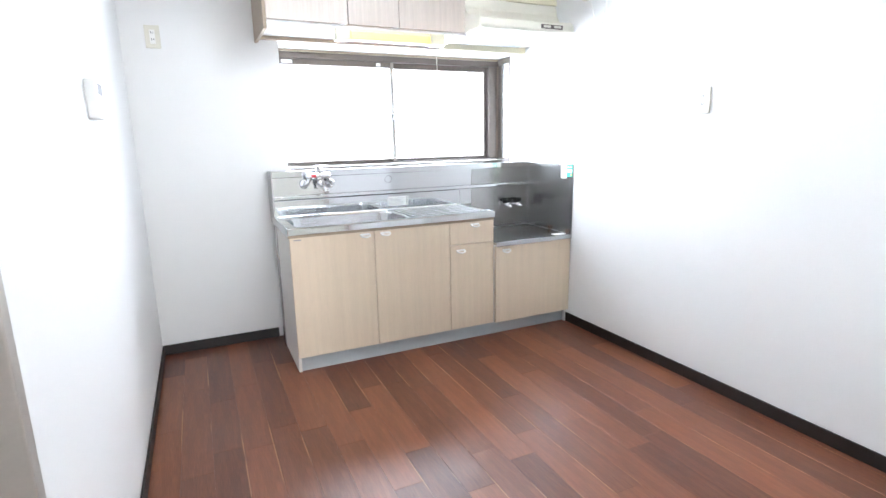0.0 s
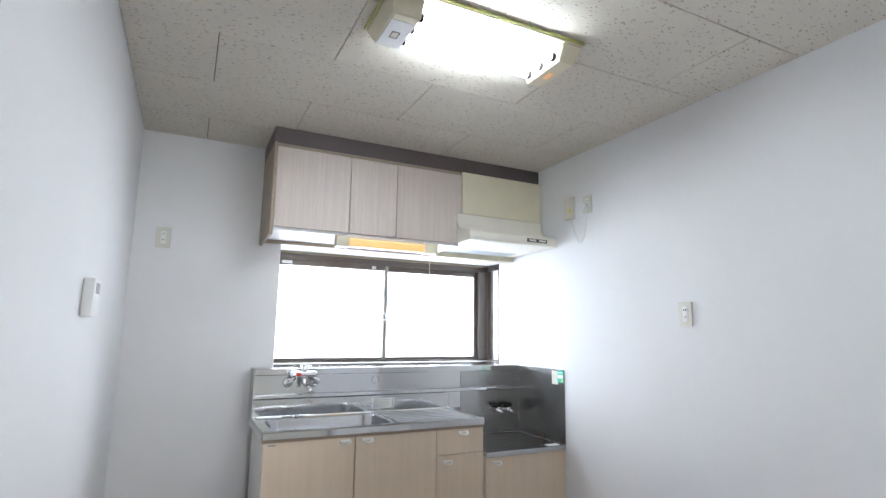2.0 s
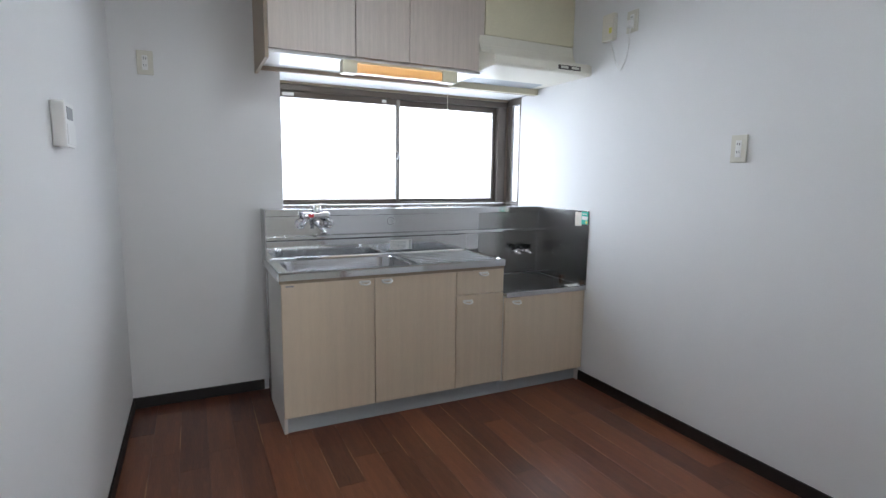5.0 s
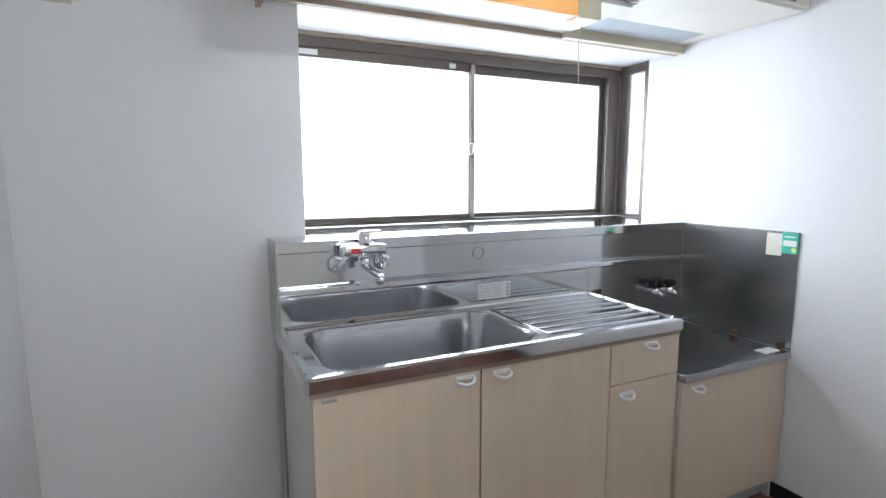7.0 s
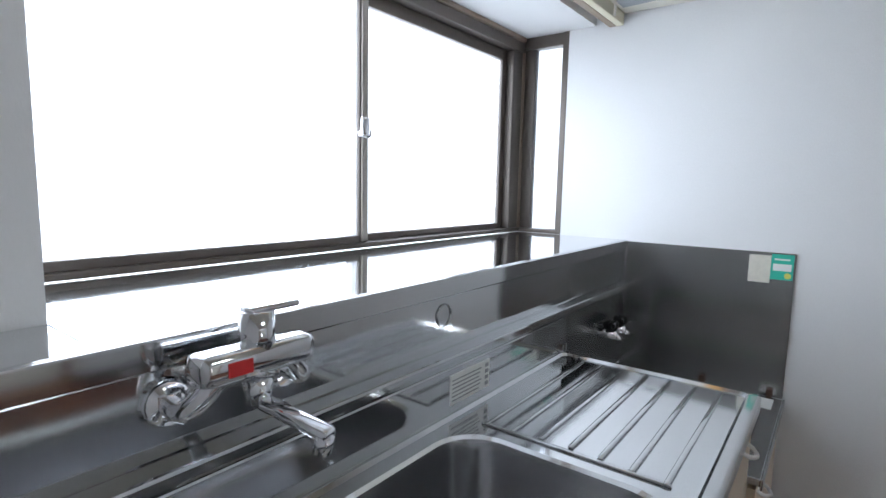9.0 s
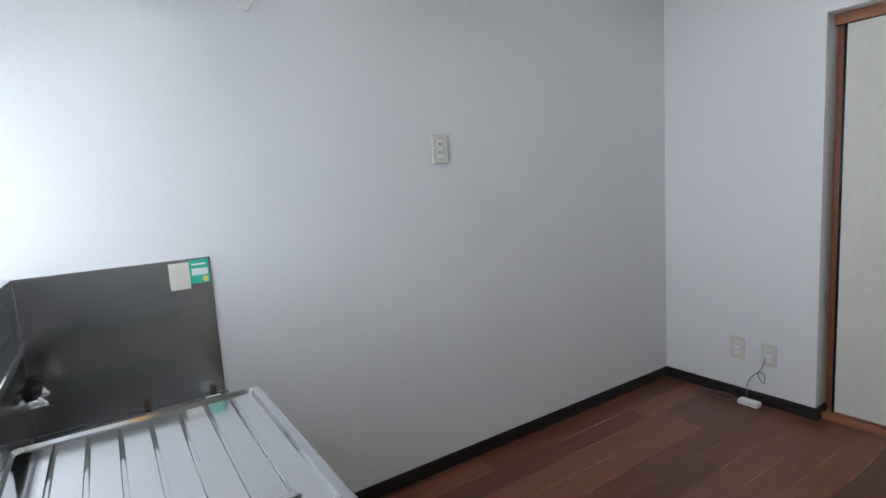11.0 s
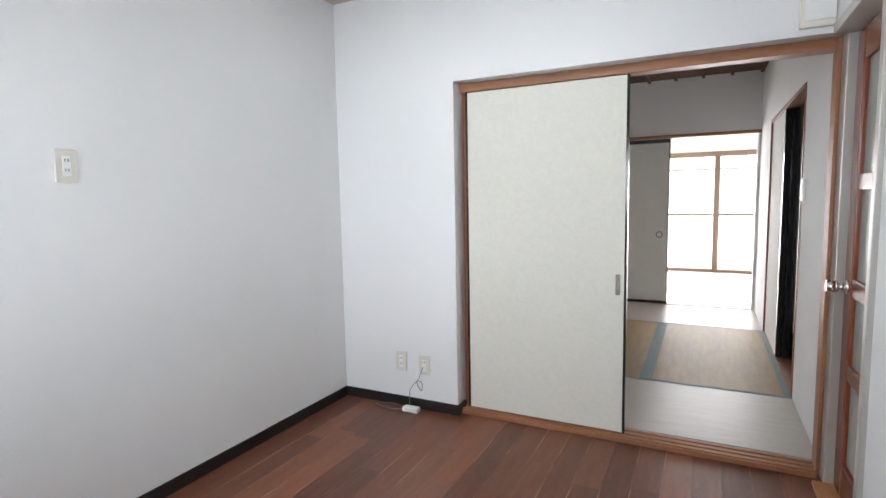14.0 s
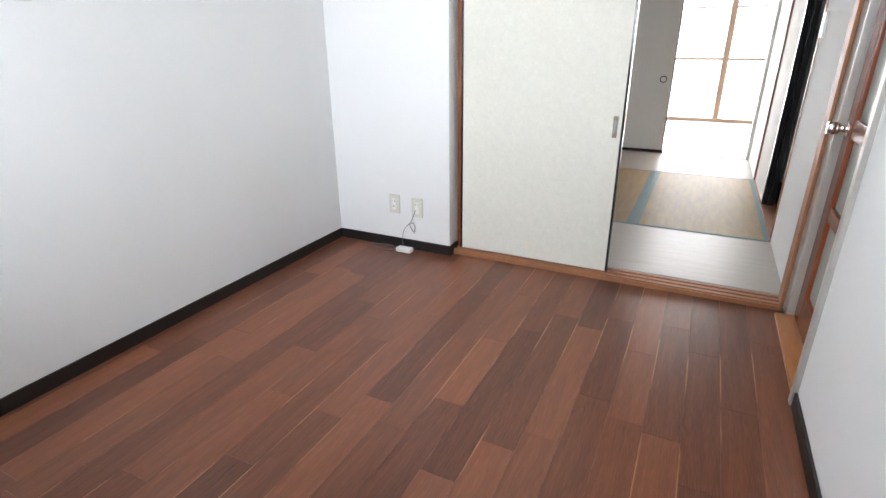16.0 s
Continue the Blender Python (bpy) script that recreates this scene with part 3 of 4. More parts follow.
lm = thing("under_cabinet_lamp", (-1.1, UF + 0.03, 1.76), "yellowed strip lamp under the wall cabinet", "lamp")
part("housing", bx(-1.418, -0.787, UF + 0.015, UF + 0.07, 1.79, 1.806, bevel=0.003), CREAM, lm)
part("diffuser", bx(-1.345, -0.875, UF, UF + 0.06, 1.746, 1.793, bevel=0.008), AMBER, lm, "amber plastic diffuser")
part("end_cap", bx(-1.42, -1.345, UF - 0.002, UF + 0.065, 1.742, 1.805, bevel=0.005), CREAM, lm)
part("end_cap", bx(-0.875, -0.785, UF - 0.002, UF + 0.065, 1.742, 1.805, bevel=0.005), CREAM, lm)
part("pull_cord", tube([(-0.80, -0.37, 1.79), (-0.802, -0.356, 1.68), (-0.798, -0.356, 1.565)], 0.002, 5), CREAMW, lm)

hood = thing("range_hood", (-0.31, -0.3, 1.82), "cream slim range hood with a slide-switch panel", "range hood")
part("upper_panel", bx(-0.617, -0.003, UF, UF + 0.02, 2.02, 2.294, bevel=0.002), CREAM, hood, "yellowed cream cover panel")
bm = bmesh.new()
prof = [(UF, 2.018), (UF - 0.004, 1.96), (UF - 0.03, 1.915), (-0.60, 1.888), (-0.615, 1.877), (-0.62, 1.833), (-0.61, 1.824), (-0.10, 1.822), (-0.10, 2.018)]
va = [bm.verts.new((-0.655, y, z)) for y, z in prof]
vb = [bm.verts.new((-0.004, y, z)) for y, z in prof]
bm.faces.new(va)
bm.faces.new(vb[::-1])
for k in range(len(prof)):
    bm.faces.new((va[k], va[(k + 1) % len(prof)], vb[(k + 1) % len(prof)], vb[k]))
bmesh.ops.bevel(bm, geom=bm.edges[:], offset=0.004, segments=2, affect="EDGES")
part("canopy", bm, CREAMW, hood)
bm = bmesh.new()
box(bm, -0.60, -0.08, -0.46, -0.12, 0, 0.008, 0.002)
bmesh.ops.transform(bm, matrix=pose(0, 0, 1.8135, -2, 0, 0), verts=bm.verts)
part("grease_filter", bm, FILTER, hood, "grey grease filter")
for x in (-0.30, -0.19):
    bm = bx(x - 0.045, x + 0.045, -0.555, -0.505, 0, 0.006, bevel=0.002)
    bmesh.ops.transform(bm, matrix=pose(0, 0, 1.8150, -2, 0, 0), verts=bm.verts)
    part("lamp_grille", bm, FILTER, hood)
sw = part("switch_panel", bx(-0.245, -0.09, -0.6215, -0.616, 1.842, 1.866, bevel=0.002), DARKTRIM, hood, "dark slide-switch panel")
for x in (-0.205, -0.13):
    part("slide_switch", bx(x - 0.025, x + 0.025, -0.626, -0.621, 1.848, 1.86, bevel=0.001), PLATE, sw)
part("back_rail", bx(-0.655, -0.004, -0.10, -0.075, 1.785, 1.83, bevel=0.004), CREAM, hood)


# ---- wall plates ----
def plate(name, m, label, category, slots=2, tall=0.116, wide=0.072, material=PLATE):
    """A wall plate, built lying in x and z with its back at y = 0, posed by m."""
    ob = new(name)
    ob.matrix_world = m
    BASES[ob.name] = Vector((0, 0, 0))
    tagged(ob, label, category)
    part("cover", bx(-wide / 2, wide / 2, -0.009, -0.0005, -tall / 2, tall / 2, bevel=0.003), material, ob)
    ins = part("insert", bx(-0.013, 0.013, -0.0115, -0.008, -0.035, 0.035, bevel=0.001), WHITE, ob)
    for k in range(slots):
        z = 0.02 - 0.034 * k
        for dx in (-0.006, 0.004):
            part("slot", bx(dx, dx + 0.0022, -0.0122, -0.0114, z - 0.005, z + 0.005), BLACK, ins)
    return ob


plate("wall_outlet", pose(-2.298, 0, 1.777), "ivory wall outlet plate on the white wall", "outlet")
plate("wall_outlet", pose(0, -1.566, 1.37, 0, 0, -90), "ivory wall outlet plate on the white wall", "outlet")
plate("wall_outlet", pose(-0.416, -D, 0.274, 0, 0, 180), "low ivory wall outlet above the baseboard", "outlet", 2)
plate("aerial_socket", pose(-0.571, -D, 0.266, 0, 0, 180), "low ivory socket plate with a grey cable", "socket", 1)
plate("wall_outlet", pose(0, -0.912, 2.052, 0, 0, -90), "ivory wall outlet with a white plug near the ceiling", "outlet", 1, 0.11, 0.075)
alarm = thing("gas_alarm", (0, -0.725, 2.0), "cream gas alarm box mounted high on the wall", "alarm")
part("case", bx(-0.032, -0.0005, -0.80, -0.715, 1.985, 2.125, bevel=0.006), CREAMW, alarm)
part("lamp_window", bx(-0.0335, -0.031, -0.79, -0.77, 2.02, 2.05, bevel=0.001), YELLOW, alarm)
cord = thing("plug_cord", (0, -0.88, 2.03), "white plug and cord hanging on the wall", "cord")
part("plug", bx(-0.036, -0.012, -0.925, -0.899, 2.02, 2.055, bevel=0.005), WHITE, cord)
part("cord", tube([(-0.02, -0.912, 2.025), (-0.012, -0.90, 1.94), (-0.01, -0.88, 1.86), (-0.01, -0.845, 1.82), (-0.01, -0.81, 1.86), (-0.012, -0.785, 1.93), (-0.015, -0.765, 1.99)], 0.003, 6), WHITE, cord)
rem = thing("heater_remote", (-W, -1.13, 1.31), "white water-heater remote control on the wall", "remote control")
part("case", bx(-W + 0.0005, -W + 0.034, -1.32, -1.20, 1.302, 1.425, bevel=0.004), WHITE, rem)
part("display", bx(-W + 0.0335, -W + 0.0352, -1.30, -1.225, 1.378, 1.412), GREYINK, rem)
part("lid", bx(-W + 0.0335, -W + 0.0365, -1.312, -1.208, 1.31, 1.366, bevel=0.001), WHITE, rem)
modem = thing("cable_adapter", (-0.51, -3.03, 0), "small white adapter box lying on the floor", "adapter")
part("case", bx(-0.56, -0.462, -3.062, -3.015, 0.003, 0.028, bevel=0.004), WHITE, modem)
ac = thing("aerial_cable", (-0.55, -3.05, 0), "thin grey cable from socket to floor adapter", "cable")
part("cable", tube([(-0.565, -3.09, 0.255), (-0.55, -3.07, 0.2), (-0.535, -3.07, 0.165), (-0.56, -3.075, 0.12), (-0.565, -3.075, 0.165), (-0.535, -3.07, 0.175), (-0.49, -3.07, 0.12), (-0.485, -3.065, 0.06), (-0.495, -3.05, 0.03)], 0.0022, 6), CABLE, ac)
part("loose_coil", tube([(-0.462, -3.04, 0.012), (-0.40, -3.01, 0.008), (-0.33, -3.02, 0.008), (-0.26, -3.05, 0.008), (-0.35, -3.08, 0.01), (-0.42, -3.07, 0.012)], 0.003, 6), CABLE, ac)
pn = thing("wall_panel", (-2.30, -D, 1.89), "cream electrical access panel above the lintel", "access panel")
part("frame", bx(-2.448, -2.328, -D + 0.0005, -D + 0.022, 1.885, 2.24, bevel=0.004), CREAMW, pn)
part("cover", bx(-2.446, -2.342, -D + 0.022, -D + 0.028, 1.91, 2.22, bevel=0.003), WHITE, pn)

# ---- ceiling lamp ----
cl = thing("ceiling_lamp", (-1.24, -1.705, H), "cream ceiling lamp with three lit fluorescent tubes", "ceiling lamp")
part("base_plate", bx(-1.63, -0.845, -1.85, -1.56, H - 0.016, H - 0.001, bevel=0.003), CREAM, cl)
part("rim", bx(-1.633, -0.842, -1.858, -1.851, H - 0.012, H - 0.001, bevel=0.002), RIM, cl, "yellow-green faded rim")
part("rim", bx(-1.640, -1.633, -1.858, -1.56, H - 0.012, H - 0.001, bevel=0.002), RIM, cl, "yellow-green faded rim")


def end_housing(x0, x1, skew):
    """A tapered end box, wider at the ceiling than below."""
    z0, z1 = H - 0.078, H - 0.017
    bm = loft([[(x0, -1.845, z1), (x1, -1.845, z1), (x1, -1.565, z1), (x0, -1.565, z1)], [(x0 + max(skew, 0), -1.81, z0), (x1 + min(skew, 0), -1.81, z0), (x1 + min(skew, 0), -1.60, z0), (x0 + max(skew, 0), -1.60, z0)]])
    bm.faces.new([v for v in bm.verts if v.co.z > z1 - 0.001])
    bmesh.ops.bevel(bm, geom=bm.edges[:], offset=0.004, segments=2, affect="EDGES")
    return part("end_housing", bm, CREAM, cl)


h = end_housing(-1.63, -1.515, 0.02)
part("cover_plate", bx(-1.607, -1.518, -1.775, -1.603, H - 0.0805, H - 0.0782, bevel=0.001), WHITE, h, "white cover plate")
part("rating_label", bx(-1.58, -1.55, -1.71, -1.668, H - 0.0818, H - 0.0806), DARKTRIM, h, "dark printed label")
part("label_field", bx(-1.576, -1.554, -1.705, -1.673, H - 0.0822, H - 0.0817), BEIGE, h)
h = end_housing(-0.935, -0.845, -0.015)
part("rating_label", bx(-0.905, -0.885, -1.72, -1.67, H - 0.0795, H - 0.0782), AMBER, h, "small orange label")
refl = bmesh.new()
for k in range(3):
    y = -1.785 + 0.08 * k
    loops = [[(x, y - 0.036, H - 0.018), (x, y, H - 0.030), (x, y + 0.036, H - 0.018)] for x in (-1.512, -0.938)]
    va, vb = [[refl.verts.new(p) for p in lp] for lp in loops]
    for m in range(2):
        refl.faces.new((va[m], va[m + 1], vb[m + 1], vb[m]))
part("reflector", refl, WHITE, cl, "white ridged reflector")
for y in (-1.785, -1.705, -1.625):
    t = part("tube", rod(bmesh.new(), (-1.512, y, H - 0.052), (-0.938, y, H - 0.052), 0.0145, None, 16), TUBE, cl, "lit white tube", True)
    part("tube_cap", rod(bmesh.new(), (-0.955, y, H - 0.052), (-0.937, y, H - 0.052), 0.0165, None, 16), BLACK, t)
    part("tube_cap", rod(bmesh.new(), (-1.514, y, H - 0.052), (-1.498, y, H - 0.052), 0.0165, None, 16), BLACK, t)
for x, y in ((-1.39, -1.745), (-1.41, -1.665), (-1.385, -1.665)):
    part("starter", rod(bmesh.new(), (x, y, H - 0.018), (x, y, H - 0.045), 0.009, 0.009, 12), GREYINK, cl, "small grey starter", True)

# ---- sliding doors to the tatami room ----
fr = thing("door_frame", (-1.6, -3.2, 0), "varnished cedar door frame with grooved sill and lintel", "door frame", kind="structure")
part("jamb", bx(-0.81, -0.781, -3.26, -3.215, 0.0, 1.86, bevel=0.003), WOOD, fr)
part("post", bx(-2.488, -2.473, -3.262, -3.17, 0.0, 1.86, bevel=0.003), WOODX, fr)
bm = bmesh.new()
box(bm, -2.472, -0.781, -3.262, -3.18, 1.812, 1.859, 0.002)
part("lintel", bm, WOODX, fr)
bm = bmesh.new()
box(bm, -2.472, -0.781, -3.262, -3.14, 0.0, 0.022, 0.002)
for k in range(3):
    box(bm, -2.472, -0.781, -3.166 - 0.042 * k, -3.148 - 0.042 * k, 0.018, 0.03, 0.002)
part("sill", bm, WOODX, fr)


def fusuma(name, x0, x1, y0, y1, z0, z1, label, paper, rim, pull):
    d = thing(name, ((x0 + x1) / 2, (y0 + y1) / 2, z0), label, "sliding door")
    part("leaf", bx(x0 + 0.012, x1 - 0.012, y0 + 0.002, y1 - 0.002, z0 + 0.004, z1 - 0.004), paper, d)
    for a, b in ((x0, x0 + 0.012), (x1 - 0.012, x1)):
        part("edge_strip", bx(a, b, y0, y1, z0, z1, bevel=0.002), rim, d, "black lacquered edge strip")
    return d


fz = fusuma("sliding_door", -1.675, -0.818, -3.205, -3.178, 0.032, 1.81, "cream papered sliding door with black edges, half open", PAPER, BLACK, None)
bm = bx(-1.646, -1.622, -3.1795, -3.175, 0.742, 0.845, bevel=0.002)
pl = part("pull_plate", bm, CHROME, fz, "chrome pull plate")
part("pull_recess", bx(-1.640, -1.628, -3.1752, -3.1742, 0.765, 0.825), GREYINK, pl)
fz2 = fusuma("sliding_door", -1.665, -0.838, -3.248, -3.222, 0.032, 1.81, "cream papered sliding door stacked behind the front leaf", PAPER, BLACK, None)

# ---- glazed door in the west wall ----
df = thing("door_frame", (-2.5, -2.7, 0), "grey painted steel door frame with wooden threshold", "door frame", kind="structure")
part("jamb", bx(-2.60, -2.489, -3.20, -3.09, 0, 1.87, bevel=0.004), GREYSTEEL, df)
part("jamb", bx(-2.60, -W + 0.016, -2.405, -2.37, 0, 1.90, bevel=0.003), GREYSTEEL, df)
part("head", bx(-2.60, -W + 0.010, -3.085, -2.405, 1.845, 1.885, bevel=0.003), GREYSTEEL, df)
part("threshold", bx(-2.60, -W + 0.004, -3.085, -2.405, 0.0, 0.018, bevel=0.003), THRESH, df)
dr = thing("glazed_door", (-2.56, -2.72, 0.02), "red-brown wooden door with frosted glass panes, closed", "door")
YA, YB, XA, XB = -3.08, -2.41, -2.557, -2.52
part("stile", bx(XA, XB, YA, YA + 0.10, 0.02, 1.84, bevel=0.004), DOORWOOD, dr)
part("stile", bx(XA, XB, YB - 0.10, YB, 0.02, 1.84, bevel=0.004), DOORWOOD, dr)
zs = [0.02, 0.16, 0.50, 0.56, 0.83, 0.90, 1.24, 1.30, 1.72, 1.84]
for a, b in zip(zs[::2], zs[1::2]):
    part("rail", bx(XA + 0.002, XB - 0.002, YA + 0.10, YB - 0.10, a, b, bevel=0.004), DOORWOOD, dr)
for a, b in zip(zs[1::2], zs[2::2]):
    part("pane", bx(-2.541, -2.536, YA + 0.095, YB - 0.095, a - 0.004, b + 0.004), DOORGLASS, dr, "frosted glass pane")
    bm = bmesh.new()
    for y in (YA + 0.10, YB - 0.112):
        box(bm, -2.536, -2.522, y, y + 0.012, a, b, 0.003)
    part("bead", bm, DOORWOOD, dr)
bm = rod(bmesh.new(), (XB, YA + 0.05, 0.86), (XB + 0.006, YA + 0.05, 0.86), 0.03, 0.027, 20)
rod(bm, (XB, YA + 0.05, 0.86), (XB + 0.035, YA + 0.05, 0.86), 0.013, 0.013, 16)
rod(bm, (XB + 0.03, YA + 0.05, 0.86), (XB + 0.042, YA + 0.05, 0.86), 0.018, 0.026, 20)
rod(bm, (XB + 0.042, YA + 0.05, 0.86), (XB + 0.068, YA + 0.05, 0.86), 0.026, 0.024, 20)
part("door_knob", bm, CHROME, dr, "brushed metal round knob", True)
solid("hall_beyond_door", bx(-3.6, -3.5, -3.4, -2.0, 0, H), WALL, "plain wall of the hall beyond the door", "wall")

# ---- tatami room ----
TW, TY0, TY1, TF = -2.50, -3.262, -6.66, 0.03
solid("tatami_subfloor", bx(-2.65, 0.6, TY1 - 0.1, TY0, -0.1, 0.0), JOINT, "plain subfloor under the straw mats", "floor")


def mat_piece(x0, x1, y0, y1, material, label, borders):
    t = thing("tatami_mat", ((x0 + x1) / 2, (y0 + y1) / 2, 0), label, "tatami mat", "tatami mats of the room")
    part("straw_top", bx(x0 + 0.001, x1 - 0.001, y0 + 0.001, y1 - 0.001, 0.0005, TF, bevel=0.003), material, t)
    for a, b, c, d in borders:
        part("cloth_border", bx(a, b, c, d, TF + 0.0005, TF + 0.002), HERI, t, "blue-green cloth border")


mat_piece(TW, -0.9, -4.08, TY0 - 0.005, TATAMIP, "pale grey-beige straw tatami mat by the sill", [(TW, -0.9, -4.08, -4.055)])
mat_piece(TW, -1.69, -5.75, -4.08, TATAMI, "golden straw tatami mat with blue-green borders", [(TW, TW + 0.035, -5.75, -4.08), (-1.73, -1.69, -5.75, -4.08)])
mat_piece(-1.69, -0.85, -5.75, -4.08, TATAMI, "golden straw tatami mat with blue-green borders", [(-1.689, -1.65, -5.75, -4.08)])
mat_piece(TW, -0.9, TY1, -5.75, TATAMIP, "pale grey-beige straw tatami mat by the far partition", [(TW, -0.9, -5.755, -5.75)])
mat_piece(-0.85, 0.5, TY1, TY0, TATAMI, "golden straw tatami mat along the inner wall", [])
bm = bmesh.new()
box(bm, TW - 0.1, TW, -4.07, -3.262, 0, 2.45)
box(bm, TW - 0.1, TW, TY1 - 0.08, -5.75, 0, 2.45)
box(bm, TW - 0.1, TW, -5.75, -4.07, 1.845, 2.45)
solid("wall_tatami_west", bm, WALL, "white wall of the tatami room with a side doorway", "wall")
solid("wall_tatami_east", bx(0.5, 0.6, TY1 - 0.1, -3.26, 0, 2.45), WALL, "white wall of the tatami room", "wall")
bm = bmesh.new()
box(bm, TW, 0.5, TY1 - 0.08, TY1, 1.86, 2.45)
box(bm, -0.2, 0.5, TY1 - 0.08, TY1, 0, 1.86)
solid("wall_partition", bm, WALL, "white wall above the far sliding doors", "wall")
bm = bmesh.new()
box(bm, -2.65, 0.6, TY1 - 0.1, -3.26, 2.45, 2.55)
for k in range(12):
    box(bm, -2.5 + 0.26 * k, -2.47 + 0.26 * k, TY1, -3.27, 2.425, 2.45)
solid("ceiling_tatami", bm, BROWNCEIL, "dark brown boarded ceiling of the tatami room", "ceiling")
tr = thing("partition_frame", (-1.4, TY1, 0), "dark wooden frame of the far sliding doors", "door frame", kind="structure")
part("lintel", bx(TW, -0.2, TY1 - 0.06, TY1 + 0.012, 1.835, 1.87, bevel=0.002), WOODX, tr)
part("post", bx(TW, TW + 0.03, TY1 - 0.06, TY1 + 0.012, 0.03, 1.835, bevel=0.002), WHITE, tr)
part("sill", bx(TW, -0.2, TY1 - 0.09, TY1, 0.0, 0.034, bevel=0.002), WOODX, tr)
f3 = fusuma("sliding_door", -1.667, -0.837, TY1 - 0.03, TY1 - 0.008, 0.035, 1.834, "white papered sliding door with black lacquer frame", PAPERW, BLACK, None)
part("bottom_strip", bx(-1.655, -0.849, TY1 - 0.029, TY1 - 0.0065, 0.036, 0.065), BLACK, f3, "black lacquered strip")
part("top_strip", bx(-1.655, -0.849, TY1 - 0.029, TY1 - 0.0065, 1.79, 1.833), BLACK, f3, "black lacquered strip")
part("ring_pull", ring_mesh((-1.574, TY1 - 0.008, 0.80), (0, 1, 0), 0.035, 0.008), BLACK, f3, "black ring pull", True)
# side doorway
sd = thing("side_door_frame", (TW, -4.4, 0), "brown wooden frame of the side doorway", "door frame", kind="structure")
part("jamb", bx(TW - 0.098, TW + 0.006, -4.09, -4.07, 0.03, 1.845, bevel=0.002), WOOD, sd)
part("jamb", bx(TW - 0.098, TW + 0.006, -5.75, -5.73, 0.03, 1.845, bevel=0.002), WOOD, sd)
part("head", bx(TW - 0.098, TW + 0.006, -5.73, -4.09, 1.82, 1.845, bevel=0.002), WOOD, sd)
part("sill", bx(TW - 0.098, TW + 0.003, -5.73, -4.09, 0.0, 0.034, bevel=0.002), WOODX, sd)
for dx, y in ((0.0, -4.92), (-0.042, -4.90)):
    sdoor = thing("side_sliding_door", (TW + dx - 0.03, -5.3, 0.035), "white papered sliding door with black edge, partly open", "sliding door", "doors of the side opening")
    part("leaf", bx(TW + dx - 0.035, TW + dx - 0.008, -5.729, y - 0.03, 0.036, 1.819), PAPERW, sdoor)
    part("edge_strip", bx(TW + dx - 0.04, TW + dx - 0.003, y - 0.03, y, 0.036, 1.819, bevel=0.002), BLACK, sdoor, "black lacquered edge")
bm = bmesh.new()
box(bm, -3.7, -3.6, -6.0, -3.4, 0, 2.45)
box(bm, -3.7, -2.61, -6.0, -5.9, 0, 2.45)
box(bm, -3.7, -2.571, -3.4, -3.3, 0, 2.45)
box(bm, -3.7, -2.601, -6.0, -2.0, 2.45, 2.5)
box(bm, -3.7, -2.571, -2.0, -1.9, 0, 2.45)
solid("wall_hall", bm, WALL, "plain walls of the side hall", "wall")
solid("floor_hall", bx(-3.7, -2.60, -6.0, -1.9, -0.1, 0.0), BROWNCEIL, "dark wooden floor of the side hall", "floor")
lsw = thing("light_switch", (TW, -3.99, 1.19), "white light switch beside the side doorway", "light switch")
part("cover", bx(TW + 0.0005, TW + 0.012, -4.03, -3.96, 1.19, 1.31, bevel=0.003), WHITE, lsw)
part("rocker", bx(TW + 0.011, TW + 0.016, -4.01, -3.98, 1.225, 1.275, bevel=0.002), WHITE, lsw)

# ---- sunny far room ----
SY = -9.55
solid("floor_sunroom", bx(-4.2, 0.6, SY - 0.1, TY1 - 0.09, -0.1, 0.02), PALEFLOOR, "pale glossy floor of the sunny far room", "floor")
bm = bmesh.new()
box(bm, -4.3, -4.2, SY - 0.1, TY1 - 0.08, 0, 2.45)
box(bm, 0.6, 0.7, SY - 0.1, TY1 - 0.08, 0, 2.45)
box(bm, -4.2, 0.6, SY - 0.1, SY, 1.88, 2.45)
box(bm, -4.2, -3.05, SY - 0.1, SY, 0, 1.88)
box(bm, 0.2, 0.6, SY - 0.1, SY, 0, 1.88)
box(bm, -4.2, TW - 0.1, TY1 - 0.08, TY1, 0, 2.45)
solid("wall_sunroom", bm, WALL, "white walls of the sunny far room", "wall")
solid("ceiling_sunroom", bx(-4.3, 0.7, SY - 0.1, TY1 - 0.08, 2.45, 2.55), mat("pinkish_ceiling_paper", (0.7, 0.64, 0.6), 0.8, vary=0.04), "pale pinkish ceiling of the far room", "ceiling")
sw3 = thing("window_3", (-1.4, SY, 0), "tall bronze sliding windows of the far room", "window", kind="structure")
# Lighter, warmer copy of BRONZE with the sunlight put into its colour.
PB = mat("sunlit_bronze_frame", (0.2, 0.14, 0.1), 0.45, 0.2, vary=0.08)
xs = [-2.95, -2.175, -1.40, -0.625, 0.2]
bm = bmesh.new()
box(bm, -3.05, 0.2, SY - 0.07, SY + 0.01, 0.02, 0.075, 0.003)
box(bm, -3.05, 0.2, SY - 0.07, SY + 0.01, 1.80, 1.88, 0.003)
part("window_frame", bm, PB, sw3)
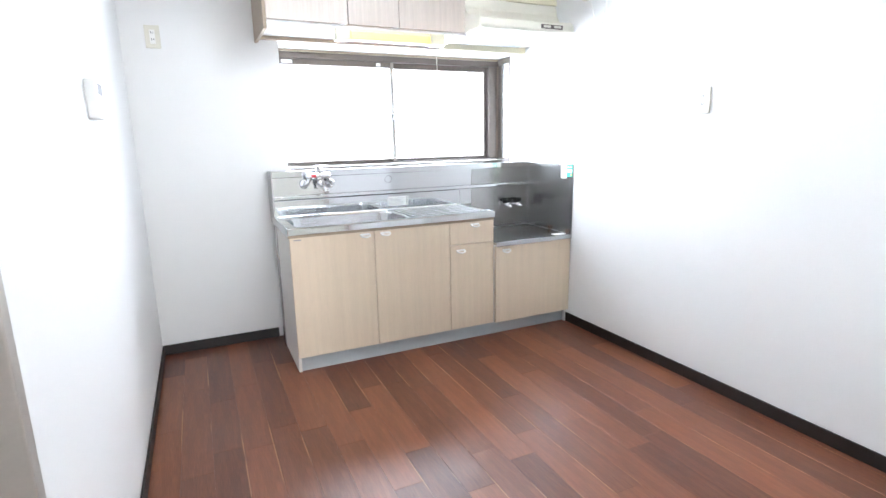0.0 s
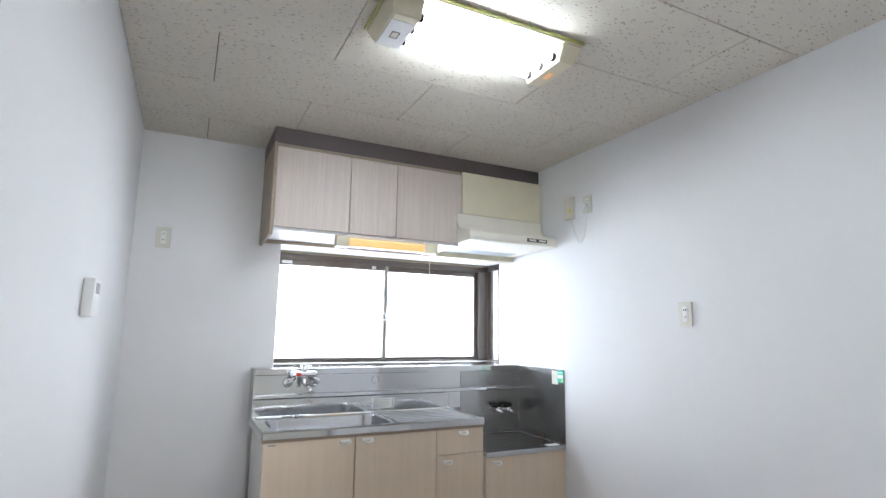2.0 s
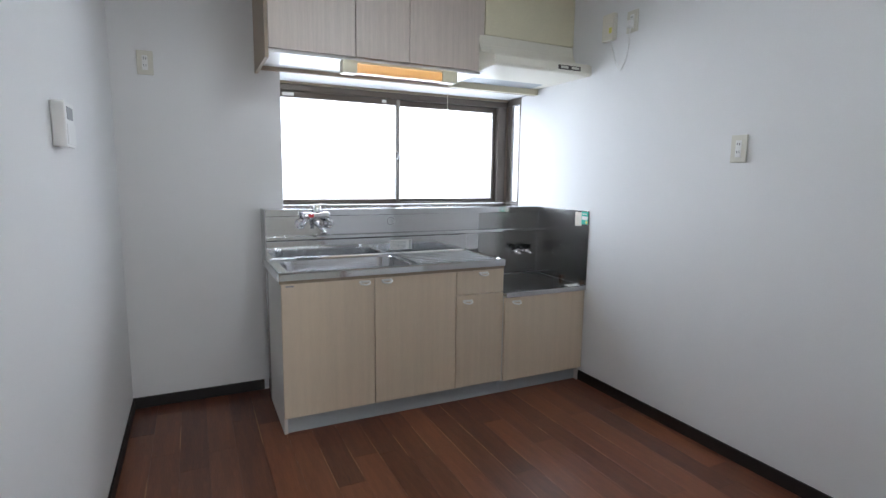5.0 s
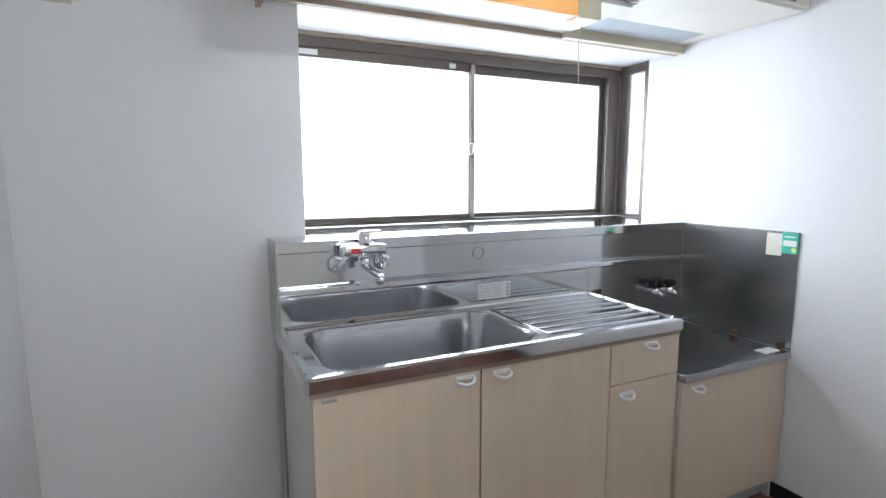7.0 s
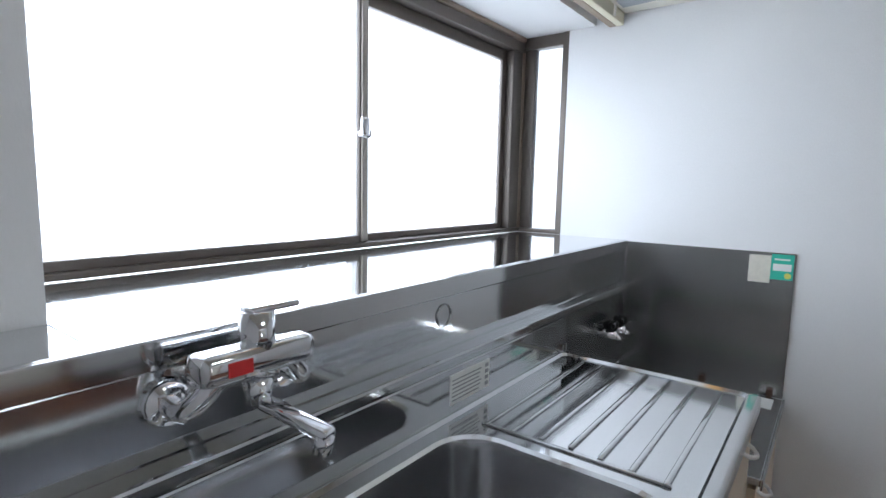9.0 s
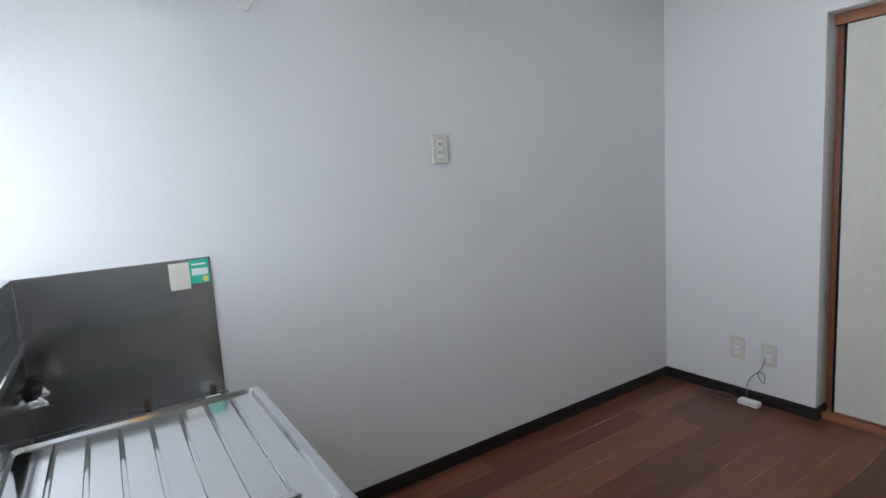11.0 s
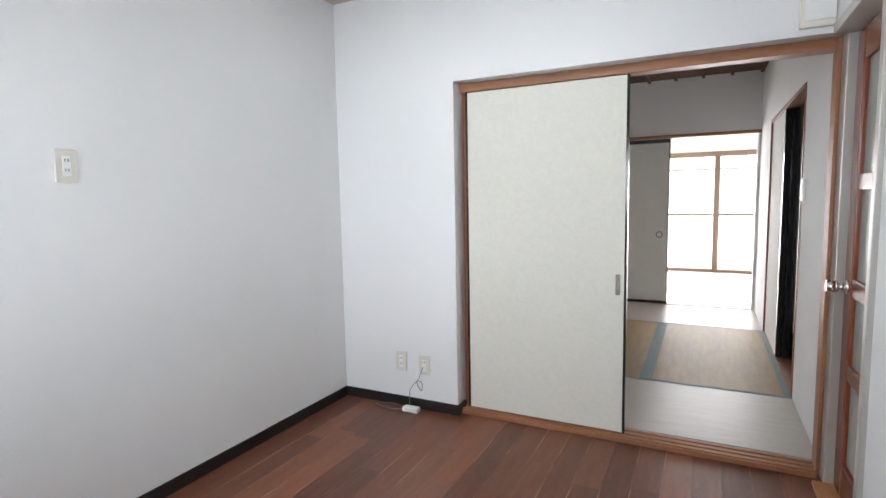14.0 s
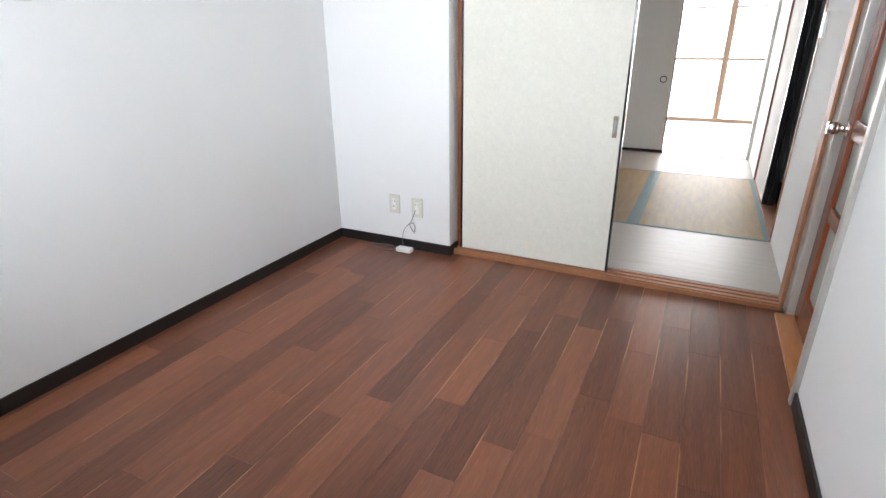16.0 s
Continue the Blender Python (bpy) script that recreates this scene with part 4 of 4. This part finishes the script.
for k, (a, b) in enumerate(zip(xs, xs[1:])):
    bm = bmesh.new()
    y = SY - 0.03 - 0.02 * (k % 2)
    box(bm, a, a + 0.04, y, y + 0.03, 0.06, 1.80, 0.003)
    box(bm, b - 0.04, b, y, y + 0.03, 0.06, 1.80, 0.003)
    box(bm, a + 0.04, b - 0.04, y, y + 0.03, 0.90, 0.935, 0.003)
    box(bm, a + 0.04, b - 0.04, y, y + 0.03, 1.60, 1.622, 0.003)
    box(bm, a + 0.39, a + 0.405, y, y + 0.03, 1.622, 1.80, 0.002)
    s = part("sash", bm, PB, sw3)
    p = part("pane", bx(a + 0.03, b - 0.03, y + 0.012, y + 0.016, 0.06, 1.80), GLASS, s)
    p.visible_shadow = False

# ---- outside ----
# Two emissive sheets added as daylight behind the north and side panes.
bm = bmesh.new()
box(bm, -8, 8, 3.0, 3.05, -0.5, 6)
box(bm, 1.2, 1.25, 0.3, 3.0, -0.5, 6)
solid("backdrop", bm, glow("daylight_sheet_glow", (0.95, 0.98, 1.0), 1.6), "glowing backdrop sheets standing in for daylight outside the kitchen window", "backdrop")
solid("ground", bx(-60, 60, -70, 60, -0.6, -0.5), mat("pale_ground", (0.4, 0.39, 0.36), 0.9, vary=0.15, scale=0.5, fine=6), "pale ground outside the windows", "ground")

# ---- kitchen floor planks ----
floor = solid("floor", bx(-W - 0.12, 0.12, -3.14, 0.0, -0.1, -0.0012), GAP, "red-brown wooden plank floor with staggered joints", "floor")
PW, PL = 0.115, 0.455
rng = random.Random(4)


def plank_mesh(w, l):
    bm = bx(-w / 2 + 0.0004, w / 2 - 0.0004, -l / 2 + 0.0003, l / 2 - 0.0003, -0.010, 0.0)
    top_edges = [e for e in bm.edges if all(v.co.z > -0.001 for v in e.verts)]
    bmesh.ops.bevel(bm, geom=top_edges, offset=0.0004, segments=1, affect="EDGES")
    me = bpy.data.meshes.new("plank")
    bm.to_mesh(me)
    bm.free()
    me.materials.append(PLANK)
    return me


meshes = {}
x = -W
while x < -0.01:
    w = round(min(PW, -x), 3)
    y = -3.139 - rng.random() * 0.4
    while y < -0.01:
        l = rng.choice((0.455, 0.61, 0.76, 0.91, 0.91))
        y0, y1 = max(y, -3.139), min(y + l, -0.001)
        y += l
        n = round(y1 - y0, 3)
        if n < 0.02:
            continue
        if (w, n) not in meshes:
            meshes[w, n] = plank_mesh(w, n)
        ob = new("plank", meshes[w, n])
        ob.location = (x + w / 2, (y0 + y1) / 2, 0)
        ob.parent = floor
    x += PW
